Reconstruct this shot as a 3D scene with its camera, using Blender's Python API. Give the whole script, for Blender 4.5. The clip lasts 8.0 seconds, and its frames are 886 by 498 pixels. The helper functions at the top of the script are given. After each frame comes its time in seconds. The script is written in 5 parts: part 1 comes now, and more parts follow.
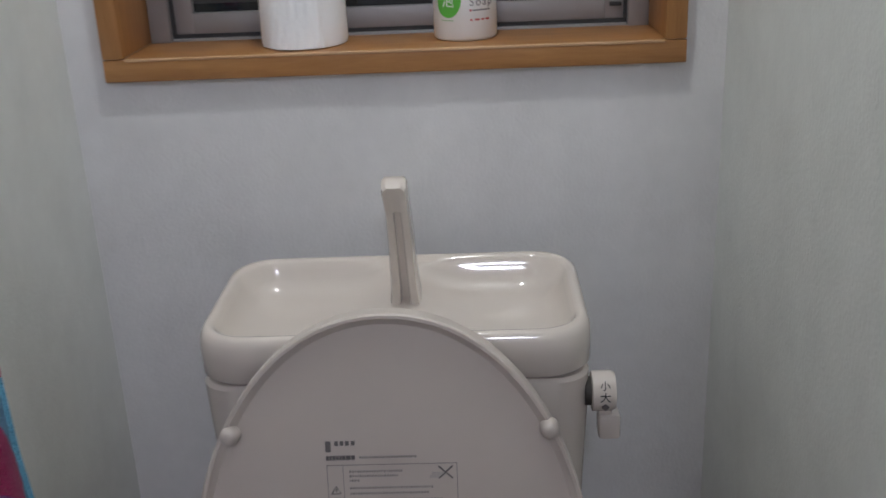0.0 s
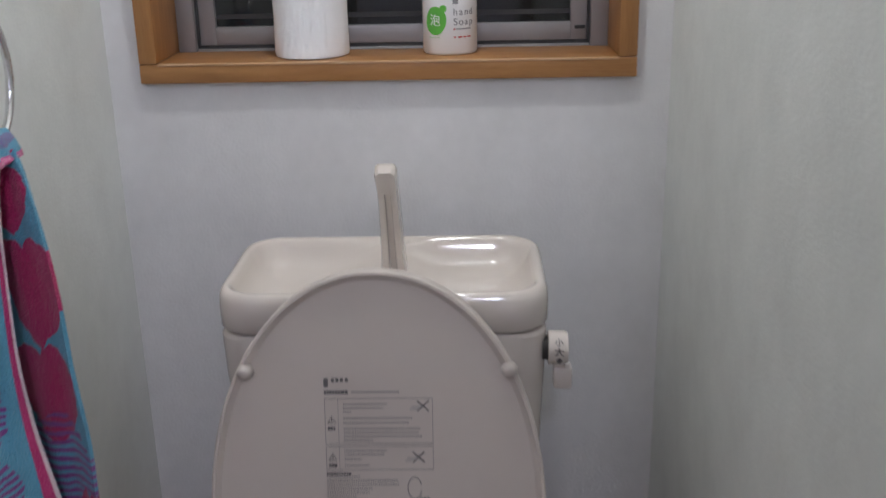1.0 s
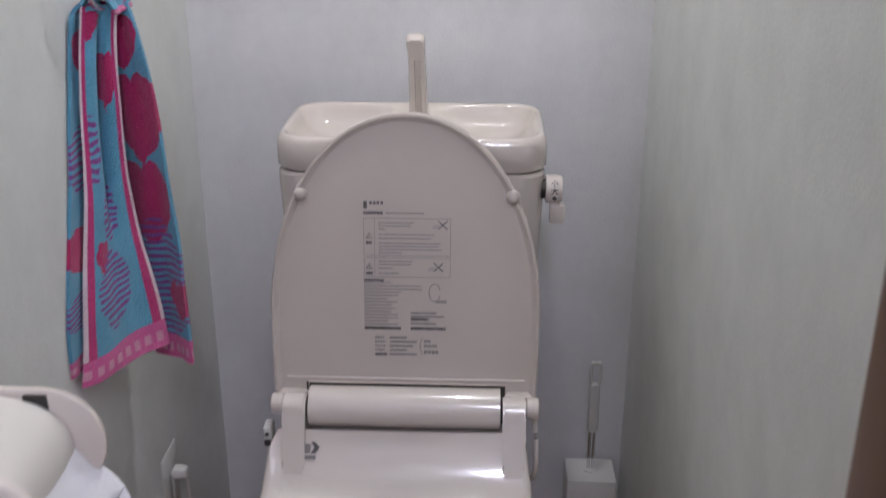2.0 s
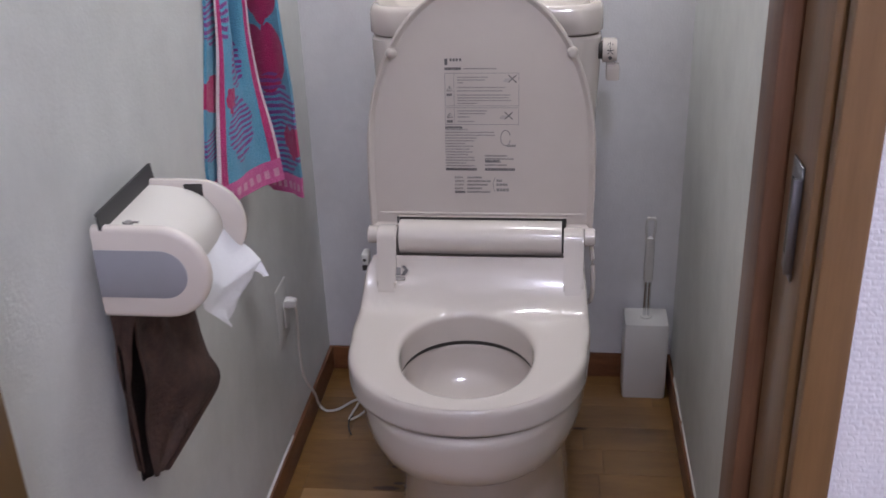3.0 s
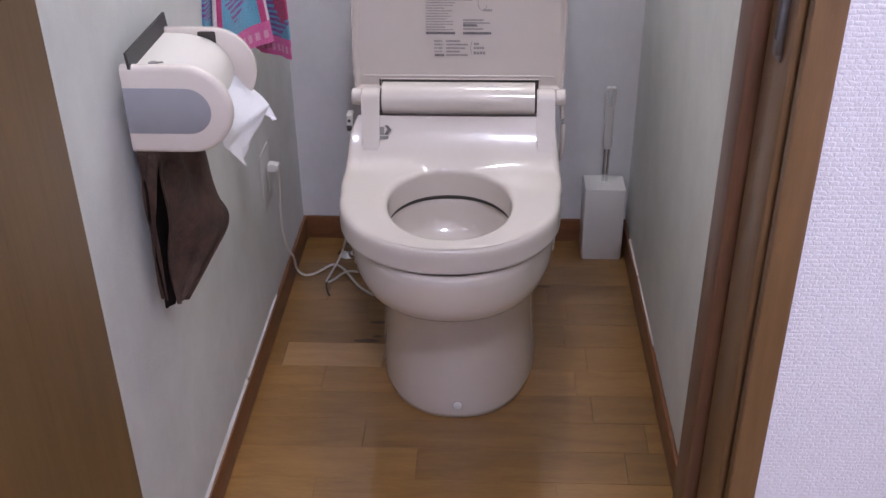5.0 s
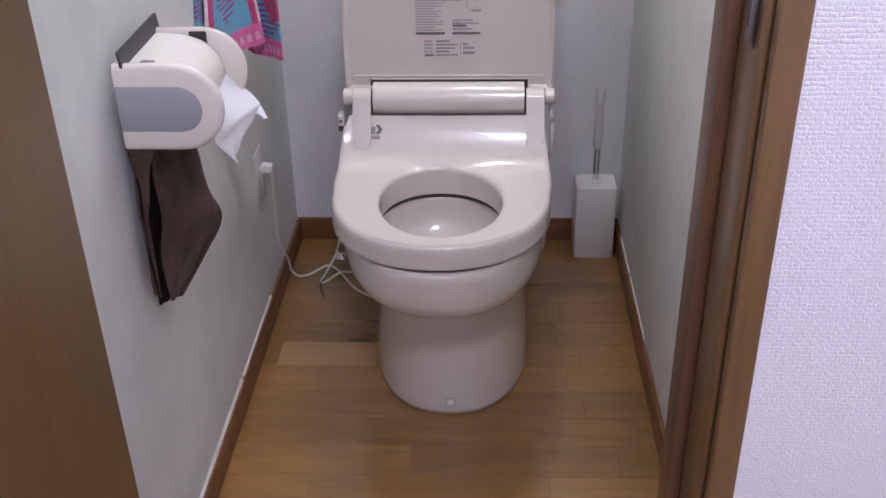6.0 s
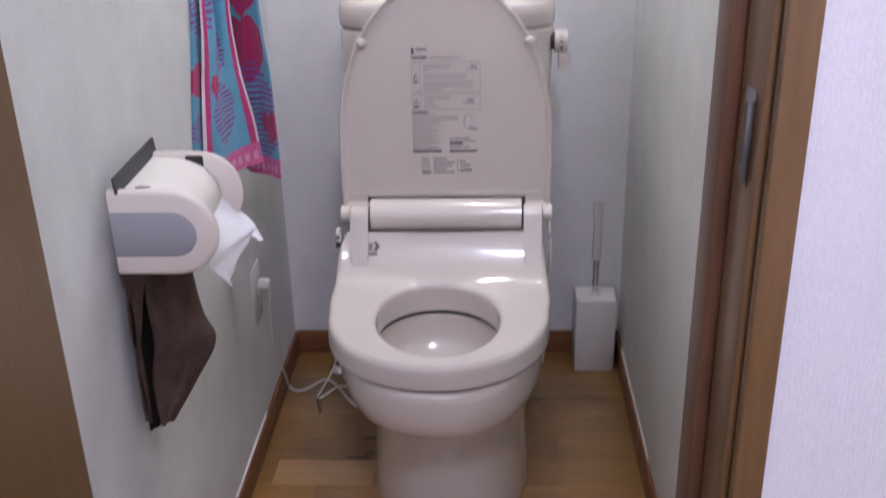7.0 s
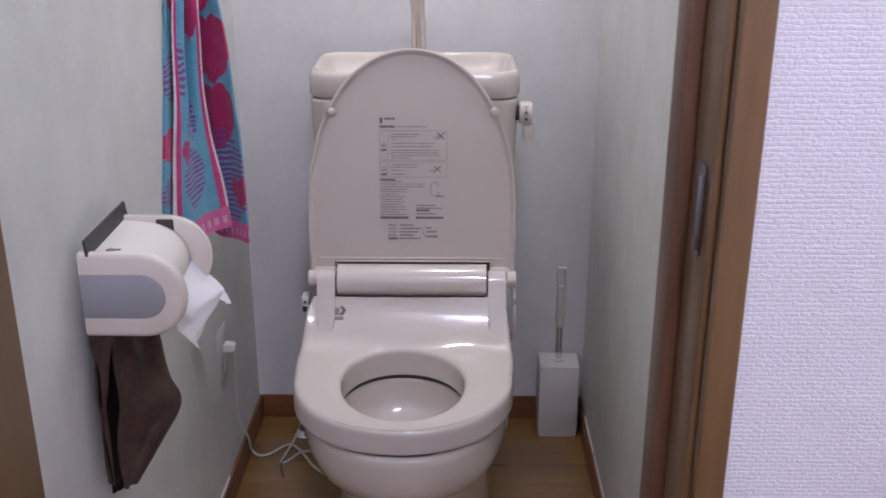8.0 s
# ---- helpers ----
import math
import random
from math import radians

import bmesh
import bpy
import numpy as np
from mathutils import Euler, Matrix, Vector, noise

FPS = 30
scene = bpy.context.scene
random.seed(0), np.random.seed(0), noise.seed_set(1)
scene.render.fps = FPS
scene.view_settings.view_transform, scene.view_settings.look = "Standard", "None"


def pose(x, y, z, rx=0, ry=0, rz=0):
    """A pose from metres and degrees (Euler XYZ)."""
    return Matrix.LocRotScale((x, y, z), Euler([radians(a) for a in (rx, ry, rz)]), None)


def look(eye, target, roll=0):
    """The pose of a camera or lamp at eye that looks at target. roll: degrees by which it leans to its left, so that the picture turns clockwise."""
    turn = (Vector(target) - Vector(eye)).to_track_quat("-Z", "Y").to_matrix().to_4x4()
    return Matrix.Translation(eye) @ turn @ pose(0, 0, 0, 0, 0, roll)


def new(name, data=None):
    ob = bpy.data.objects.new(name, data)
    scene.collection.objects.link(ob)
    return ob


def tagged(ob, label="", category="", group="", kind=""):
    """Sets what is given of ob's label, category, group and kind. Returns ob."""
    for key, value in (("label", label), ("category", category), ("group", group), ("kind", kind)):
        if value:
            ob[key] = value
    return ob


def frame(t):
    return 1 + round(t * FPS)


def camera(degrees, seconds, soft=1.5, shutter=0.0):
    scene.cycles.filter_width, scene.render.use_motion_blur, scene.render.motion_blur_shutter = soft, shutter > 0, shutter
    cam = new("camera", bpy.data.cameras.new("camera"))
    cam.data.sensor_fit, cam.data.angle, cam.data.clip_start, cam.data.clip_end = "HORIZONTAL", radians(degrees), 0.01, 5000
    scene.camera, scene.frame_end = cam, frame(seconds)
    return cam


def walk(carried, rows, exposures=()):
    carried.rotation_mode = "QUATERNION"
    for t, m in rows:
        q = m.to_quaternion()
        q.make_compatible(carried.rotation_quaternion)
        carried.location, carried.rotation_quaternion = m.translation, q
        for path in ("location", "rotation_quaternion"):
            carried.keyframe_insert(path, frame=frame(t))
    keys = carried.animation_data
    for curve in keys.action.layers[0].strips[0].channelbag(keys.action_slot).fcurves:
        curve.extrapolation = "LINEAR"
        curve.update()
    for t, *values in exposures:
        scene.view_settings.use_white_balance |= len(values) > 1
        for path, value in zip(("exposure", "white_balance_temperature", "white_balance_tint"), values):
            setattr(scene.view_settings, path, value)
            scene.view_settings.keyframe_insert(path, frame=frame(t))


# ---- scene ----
cam = camera(47.0, 8.0, shutter=0.5)
PATH = [
    (0, (0.094, -1.204, 1.335), (0.024, 0.666, 0.628), -2.5),
    (0.2, (0.107, -1.248, 1.338), (0.004, 0.626, 0.647), -2.5),
    (0.5, (0.111, -1.299, 1.336), (0.019, 0.572, 0.637), -2.2),
    (0.8, (0.116, -1.351, 1.356), (0.032, 0.526, 0.671), -1.7),
    (1, (0.114, -1.413, 1.342), (0.057, 0.478, 0.693), -1.2),
    (1.2, (0.110, -1.483, 1.340), (0.063, 0.399, 0.667), -0.7),
    (2.3, (0.109, -1.791, 1.284), (0.032, 0.063, 0.537), 0.1),
    (2.4, (0.115, -1.818, 1.279), (0.016, 0.032, 0.526), -0.6),
    (2.5, (0.120, -1.859, 1.274), (0.000, -0.026, 0.484), -0.6),
    (2.7, (0.129, -1.927, 1.265), (-0.024, -0.121, 0.422), -0.2),
    (2.8, (0.134, -1.958, 1.261), (-0.054, -0.154, 0.418), -0.8),
    (3, (0.135, -2.009, 1.265), (-0.089, -0.214, 0.413), -2.1),
    (3.2, (0.127, -2.049, 1.269), (-0.089, -0.238, 0.448), -2.9),
    (3.5, (0.109, -2.089, 1.266), (-0.082, -0.282, 0.429), -2.3),
    (3.8, (0.076, -2.127, 1.251), (-0.067, -0.350, 0.343), -2.0),
    (4, (0.072, -2.139, 1.246), (-0.057, -0.377, 0.307), -1.4),
    (4.2, (0.064, -2.151, 1.242), (-0.051, -0.403, 0.279), -1.3),
    (4.5, (0.066, -2.169, 1.237), (-0.042, -0.442, 0.236), -1.2),
    (4.7, (0.065, -2.165, 1.241), (-0.030, -0.443, 0.228), -0.8),
    (5.8, (0.071, -2.180, 1.243), (-0.013, -0.455, 0.233), -0.9),
    (6, (0.077, -2.189, 1.237), (-0.011, -0.460, 0.236), -1.2),
    (6.5, (0.079, -2.178, 1.238), (-0.013, -0.449, 0.235), -1.2),
    (6.7, (0.082, -2.170, 1.242), (-0.011, -0.440, 0.243), -1.2),
    (6.8, (0.080, -2.167, 1.234), (-0.013, -0.400, 0.301), -2.1),
    (6.9, (0.084, -2.162, 1.254), (-0.013, -0.367, 0.377), -2.2),
    (7, (0.084, -2.162, 1.257), (-0.008, -0.343, 0.430), -1.4),
    (7.1, (0.084, -2.160, 1.259), (-0.002, -0.334, 0.446), -0.7),
    (7.2, (0.082, -2.164, 1.256), (0.008, -0.334, 0.450), -1.0),
    (7.3, (0.081, -2.167, 1.256), (0.014, -0.338, 0.450), -0.7),
    (7.5, (0.085, -2.174, 1.257), (0.057, -0.325, 0.494), 0.3),
    (7.7, (0.082, -2.176, 1.261), (0.027, -0.310, 0.541), 0.0),
    (8, (0.085, -2.189, 1.267), (0.060, -0.318, 0.559), -0.0),
]
EXPOSURE = [(0.0, -2.20, 6500, 2), (1.0, -2.03, 6500, 4), (2.3, -1.66, 6480, 8), (3.5, -1.52, 6450, 10), (4.5, -1.28, 6420, 12), (6.5, -1.22, 6370, 12), (8.0, -1.54, 6400, 12)]
walk(cam, [(t, look(eye, target, roll)) for t, eye, target, roll in PATH], EXPOSURE)

# ---------------------------------------------------------------- light
world = bpy.data.worlds.new("night")
world.use_nodes = True
world.node_tree.nodes["Background"].inputs["Color"].default_value = (0.010, 0.011, 0.016, 1)
world.node_tree.nodes["Background"].inputs["Strength"].default_value = 0.3
scene.world = world

LAMP_TOILET = (0.06, -0.36, 2.05)
LAMP_HALL = (0.20, -2.42, 2.26)
POWER_TOILET, POWER_HALL = 53.0, 132.0


# ---------------------------------------------------------------- materials
def material(name, base, rough=0.5, metal=0.0, vary=0.06, scale=6.0, fine=60.0, bump=0.0, bump_scale=120.0,
             stretch=(1, 1, 1), coat=0.0, spec=0.5, sheen=0.0, random_tone=0.0, relief=0.002):
    m = bpy.data.materials.new(name)
    m.use_nodes = True
    nt = m.node_tree
    n, l = nt.nodes, nt.links
    b = n["Principled BSDF"]
    b.inputs["Roughness"].default_value = rough
    b.inputs["Metallic"].default_value = metal
    b.inputs["Specular IOR Level"].default_value = spec
    b.inputs["Coat Weight"].default_value = coat
    b.inputs["Coat Roughness"].default_value = 0.05
    b.inputs["Sheen Weight"].default_value = sheen
    co = n.new("ShaderNodeTexCoord")
    mp = n.new("ShaderNodeMapping")
    mp.inputs["Scale"].default_value = stretch
    l.new(co.outputs["Object"], mp.inputs["Vector"])
    big, small = n.new("ShaderNodeTexNoise"), n.new("ShaderNodeTexNoise")
    big.inputs["Scale"].default_value, small.inputs["Scale"].default_value = scale, fine
    big.inputs["Detail"].default_value, small.inputs["Detail"].default_value = 5, 4
    l.new(mp.outputs["Vector"], big.inputs["Vector"])
    l.new(mp.outputs["Vector"], small.inputs["Vector"])
    mix = n.new("ShaderNodeMath")
    mix.operation = "MULTIPLY_ADD"
    mix.inputs[1].default_value = 0.4
    l.new(small.outputs["Fac"], mix.inputs[0])
    l.new(big.outputs["Fac"], mix.inputs[2])
    ramp = n.new("ShaderNodeMapRange")
    ramp.inputs["From Min"].default_value, ramp.inputs["From Max"].default_value = 0.4, 1.0
    ramp.inputs["To Min"].default_value, ramp.inputs["To Max"].default_value = 1 - vary, 1 + vary
    l.new(mix.outputs[0], ramp.inputs["Value"])
    tone = ramp.outputs["Result"]
    if random_tone:
        info = n.new("ShaderNodeObjectInfo")
        rr = n.new("ShaderNodeMapRange")
        rr.inputs["To Min"].default_value, rr.inputs["To Max"].default_value = 1 - random_tone, 1 + random_tone
        l.new(info.outputs["Random"], rr.inputs["Value"])
        mul = n.new("ShaderNodeMath")
        mul.operation = "MULTIPLY"
        l.new(tone, mul.inputs[0])
        l.new(rr.outputs["Result"], mul.inputs[1])
        tone = mul.outputs[0]
    col = n.new("ShaderNodeVectorMath")
    col.operation = "SCALE"
    col.inputs[0].default_value = base
    l.new(tone, col.inputs["Scale"])
    l.new(col.outputs["Vector"], b.inputs["Base Color"])
    if bump:
        tex = n.new("ShaderNodeTexNoise")
        tex.inputs["Scale"].default_value, tex.inputs["Detail"].default_value = bump_scale, 4
        l.new(mp.outputs["Vector"], tex.inputs["Vector"])
        bp = n.new("ShaderNodeBump")
        bp.inputs["Strength"].default_value, bp.inputs["Distance"].default_value = bump, relief
        l.new(tex.outputs["Fac"], bp.inputs["Height"])
        l.new(bp.outputs["Normal"], b.inputs["Normal"])
    return m


def glowing(name, colour, strength):
    m = bpy.data.materials.new(name)
    m.use_nodes = True
    b = m.node_tree.nodes["Principled BSDF"]
    b.inputs["Base Color"].default_value = (0.8, 0.8, 0.8, 1)
    b.inputs["Emission Color"].default_value = (*colour, 1)
    b.inputs["Emission Strength"].default_value = strength
    return m


def wood(name, light, dark, stretch, rough=0.4, random_tone=0.0, coat=0.0, rings=9.0, relief=0.12, coat_rough=0.16):
    m = bpy.data.materials.new(name)
    m.use_nodes = True
    n, l = m.node_tree.nodes, m.node_tree.links
    b = n["Principled BSDF"]
    b.inputs["Roughness"].default_value = rough
    b.inputs["Coat Weight"].default_value = coat
    b.inputs["Coat Roughness"].default_value = coat_rough
    co, mp = n.new("ShaderNodeTexCoord"), n.new("ShaderNodeMapping")
    mp.inputs["Scale"].default_value = stretch
    l.new(co.outputs["Object"], mp.inputs["Vector"])
    info = n.new("ShaderNodeObjectInfo")
    add = n.new("ShaderNodeVectorMath")
    l.new(mp.outputs["Vector"], add.inputs[0])
    shift = n.new("ShaderNodeVectorMath")
    shift.operation = "SCALE"
    shift.inputs[0].default_value = (13.0, 7.0, 5.0)
    l.new(info.outputs["Random"], shift.inputs["Scale"])
    l.new(shift.outputs["Vector"], add.inputs[1])
    grain, pores = n.new("ShaderNodeTexNoise"), n.new("ShaderNodeTexNoise")
    grain.inputs["Scale"].default_value, grain.inputs["Detail"].default_value = rings, 6
    grain.inputs["Distortion"].default_value = 0.6
    pores.inputs["Scale"].default_value, pores.inputs["Detail"].default_value = rings * 7, 3
    l.new(add.outputs["Vector"], grain.inputs["Vector"])
    l.new(add.outputs["Vector"], pores.inputs["Vector"])
    mix = n.new("ShaderNodeMath")
    mix.operation = "MULTIPLY_ADD"
    mix.inputs[1].default_value = 0.45
    l.new(pores.outputs["Fac"], mix.inputs[0])
    l.new(grain.outputs["Fac"], mix.inputs[2])
    ramp = n.new("ShaderNodeMapRange")
    ramp.inputs["From Min"].default_value, ramp.inputs["From Max"].default_value = 0.45, 1.0
    l.new(mix.outputs[0], ramp.inputs["Value"])
    cm = n.new("ShaderNodeMix")
    cm.data_type = "RGBA"
    cm.inputs["A"].default_value, cm.inputs["B"].default_value = (*dark, 1), (*light, 1)
    l.new(ramp.outputs["Result"], cm.inputs["Factor"])
    out = cm.outputs["Result"]
    if random_tone:
        rr = n.new("ShaderNodeMapRange")
        rr.inputs["To Min"].default_value, rr.inputs["To Max"].default_value = 1 - random_tone, 1 + random_tone
        l.new(info.outputs["Random"], rr.inputs["Value"])
        sc = n.new("ShaderNodeVectorMath")
        sc.operation = "SCALE"
        l.new(out, sc.inputs[0])
        l.new(rr.outputs["Result"], sc.inputs["Scale"])
        out = sc.outputs["Vector"]
    l.new(out, b.inputs["Base Color"])
    bp = n.new("ShaderNodeBump")
    bp.inputs["Strength"].default_value, bp.inputs["Distance"].default_value = relief, 0.001
    l.new(mix.outputs[0], bp.inputs["Height"])
    l.new(bp.outputs["Normal"], b.inputs["Normal"])
    return m


def woven_paper(name, base, dash, row):
    """Wallpaper embossed like coarse cloth: staggered rows of short dashes, a little uneven."""
    m = material(name, base, 0.85, vary=0.05, scale=300, fine=900)
    n, l = m.node_tree.nodes, m.node_tree.links
    b = n["Principled BSDF"]
    co, sep, com = n.new("ShaderNodeTexCoord"), n.new("ShaderNodeSeparateXYZ"), n.new("ShaderNodeCombineXYZ")
    along = n.new("ShaderNodeMath")
    l.new(co.outputs["Object"], sep.inputs["Vector"])
    l.new(sep.outputs["X"], along.inputs[0])
    l.new(sep.outputs["Y"], along.inputs[1])
    l.new(along.outputs[0], com.inputs["X"])
    l.new(sep.outputs["Z"], com.inputs["Y"])
    wob = n.new("ShaderNodeTexNoise")
    wob.inputs["Scale"].default_value = 150
    l.new(com.outputs["Vector"], wob.inputs["Vector"])
    off = n.new("ShaderNodeVectorMath")
    off.operation = "MULTIPLY_ADD"
    off.inputs[1].default_value = (0.0090, 0.0034, 0)
    l.new(wob.outputs["Color"], off.inputs[0])
    l.new(com.outputs["Vector"], off.inputs[2])
    br = n.new("ShaderNodeTexBrick")
    br.inputs["Scale"].default_value = 1.0
    br.inputs["Brick Width"].default_value, br.inputs["Row Height"].default_value = dash, row
    br.inputs["Mortar Size"].default_value, br.inputs["Mortar Smooth"].default_value = row * 0.30, 1.0
    l.new(off.outputs["Vector"], br.inputs["Vector"])
    fuzz = n.new("ShaderNodeTexNoise")
    fuzz.inputs["Scale"].default_value = 400
    l.new(co.outputs["Object"], fuzz.inputs["Vector"])
    h = n.new("ShaderNodeMath")
    h.operation = "MULTIPLY_ADD"
    h.inputs[1].default_value = -0.55
    l.new(br.outputs["Fac"], h.inputs[0])
    l.new(fuzz.outputs["Fac"], h.inputs[2])
    bp = n.new("ShaderNodeBump")
    bp.inputs["Strength"].default_value, bp.inputs["Distance"].default_value = 1.0, 0.0006
    l.new(h.outputs[0], bp.inputs["Height"])
    l.new(bp.outputs["Normal"], b.inputs["Normal"])
    return m


WALLPAPER = material("wallpaper_inside", (0.70, 0.715, 0.695), 0.75, vary=0.075, scale=10, fine=55, bump=0.3, bump_scale=220, stretch=(1, 1, 0.85))
HALLPAPER = woven_paper("wallpaper_hall", (0.86, 0.85, 0.875), 0.0082, 0.0039)
BACKPAPER = material("wallpaper_back", (0.745, 0.742, 0.748), 0.75, vary=0.07, scale=10, fine=55, bump=0.3, bump_scale=220, stretch=(1, 1, 0.85))
PLAIN = material("plain_white_board", (0.74, 0.74, 0.74), 0.85, vary=0.03)
OAK = wood("floor_oak", (0.325, 0.174, 0.050), (0.222, 0.110, 0.030), (2.2, 14, 10), 0.34, random_tone=0.17, coat=1.0, rings=3, relief=0.02, coat_rough=0.06)
OAKLIGHT = wood("floor_oak_pale", (0.46, 0.275, 0.115), (0.36, 0.20, 0.078), (2.2, 14, 10), 0.34, coat=1.0, rings=3, relief=0.02, coat_rough=0.06)
FLOORBASE = material("floor_joint", (0.21, 0.115, 0.04), 0.5)
SKIRT = wood("skirting_brown", (0.25, 0.105, 0.045), (0.15, 0.06, 0.025), (2, 2, 12), 0.4, rings=8)
JAMBWOOD = wood("jamb_brown", (0.205, 0.113, 0.047), (0.150, 0.081, 0.032), (14, 14, 0.9), 0.36, rings=6, coat=0.2)
STOPWOOD = wood("stop_redbrown", (0.180, 0.086, 0.044), (0.112, 0.050, 0.025), (14, 14, 0.9), 0.4, rings=6)
DOORWOOD = wood("door_brown", (0.158, 0.092, 0.034), (0.122, 0.069, 0.025), (14, 14, 0.7), 0.35, rings=6, coat=0.15)
SIDEWOOD = wood("window_side_brown", (0.42, 0.21, 0.075), (0.30, 0.135, 0.045), (12, 12, 1.2), 0.4, rings=6)
NIGHTGLASS = material("night_glass", (0.012, 0.013, 0.013), 0.06, vary=0.1, spec=0.5)
SILLWOOD = wood("window_brown", (0.42, 0.21, 0.075), (0.30, 0.135, 0.045), (1.2, 12, 12), 0.4, rings=6)
# paler sill wood that paints in the bright edge highlight
SILLHIGHLIGHT = wood("window_edge_highlight", (0.60, 0.40, 0.24), (0.50, 0.29, 0.14), (1.2, 12, 12), 0.5, rings=6)
PORCELAIN = material("ivory_porcelain", (0.70, 0.635, 0.575), 0.10, vary=0.012, scale=3, coat=0.6)
PLASTIC = material("ivory_plastic", (0.70, 0.64, 0.585), 0.15, vary=0.015, scale=4, coat=0.6)
PLASTICMATT = material("ivory_plastic_matt", (0.585, 0.525, 0.475), 0.36, vary=0.02, scale=4)
WATER = material("water_surface", (0.40, 0.36, 0.33), 0.02, vary=0.02, spec=0.6)
# near-black that paints shade into gaps; also colours small buttons and wire
GAPSHADE_TRIM = material("gap_shade_and_black_trim", (0.05, 0.045, 0.04), 0.7, vary=0.1)
WHITEPLASTIC = material("white_plastic", (0.74, 0.73, 0.70), 0.35, vary=0.02, scale=8)
OUTLETIVORY = material("outlet_ivory", (0.66, 0.66, 0.63), 0.5, vary=0.03)
# nearly black cloth colour that paints in the shade inside the hollow
CLOTHSHADE = material("cloth_hollow_shade", (0.010, 0.007, 0.006), 0.95, vary=0.4, scale=30, bump=0.5, bump_scale=200, spec=0.1)
CLEARPLASTIC = material("milky_plastic", (0.66, 0.65, 0.62), 0.22, vary=0.02)
BUMPER = material("bumper_rubber", (0.50, 0.45, 0.41), 0.3, vary=0.03)
CHROME = material("chrome", (0.75, 0.75, 0.76), 0.12, 1.0, vary=0.03)
STEEL = material("brushed_steel", (0.22, 0.22, 0.235), 0.42, 1.0, vary=0.1, stretch=(1, 1, 0.1))
ALU = material("grey_aluminium", (0.30, 0.29, 0.30), 0.45, 0.35, vary=0.05)
ALUDARK = material("dark_gasket", (0.03, 0.03, 0.032), 0.6)
BLACK = material("black_plastic", (0.035, 0.035, 0.037), 0.42, vary=0.08)
GREYPANEL = material("grey_panel", (0.335, 0.34, 0.365), 0.42, vary=0.03)
HOLDER = material("holder_ivory", (0.78, 0.71, 0.64), 0.24, vary=0.015, coat=0.2)
COVER = material("cover_cream", (0.80, 0.765, 0.70), 0.32, vary=0.015)
PAPER = material("tissue", (0.90, 0.90, 0.92), 0.9, vary=0.02, fine=200, bump=0.45, bump_scale=160)
# strong colour mottling also imitates the fabric's blotchy sheen
CLOTH = material("brown_fabric", (0.056, 0.028, 0.019), 0.8, vary=0.65, scale=22, fine=110, bump=0.8, bump_scale=200, sheen=0.01)
PRINT = material("printed_ink", (0.13, 0.12, 0.12), 0.6)
PRINTLIGHT = material("printed_ink_pale", (0.25, 0.235, 0.225), 0.6)
PRINTPALEGREY = material("printed_ink_faint", (0.46, 0.42, 0.395), 0.6)
PRINTRED = material("printed_red", (0.5, 0.07, 0.08), 0.6)
PRINTGREEN = material("printed_green", (0.12, 0.46, 0.06), 0.5)
FLOORMARK = material("floor_dark_mark", (0.085, 0.042, 0.019), 0.35, vary=0.3, scale=40)
CORDWHITE = material("cord_white", (0.72, 0.69, 0.64), 0.4)
CAULK = material("caulk_white", (0.76, 0.75, 0.72), 0.6, vary=0.05)


BOTTLE = material("bottle_white", (0.86, 0.86, 0.87), 0.32, vary=0.015)
PRINTGREY = material("printed_grey", (0.22, 0.22, 0.24), 0.6)
PRINTPALE = material("printed_pale_green", (0.45, 0.62, 0.45), 0.6)


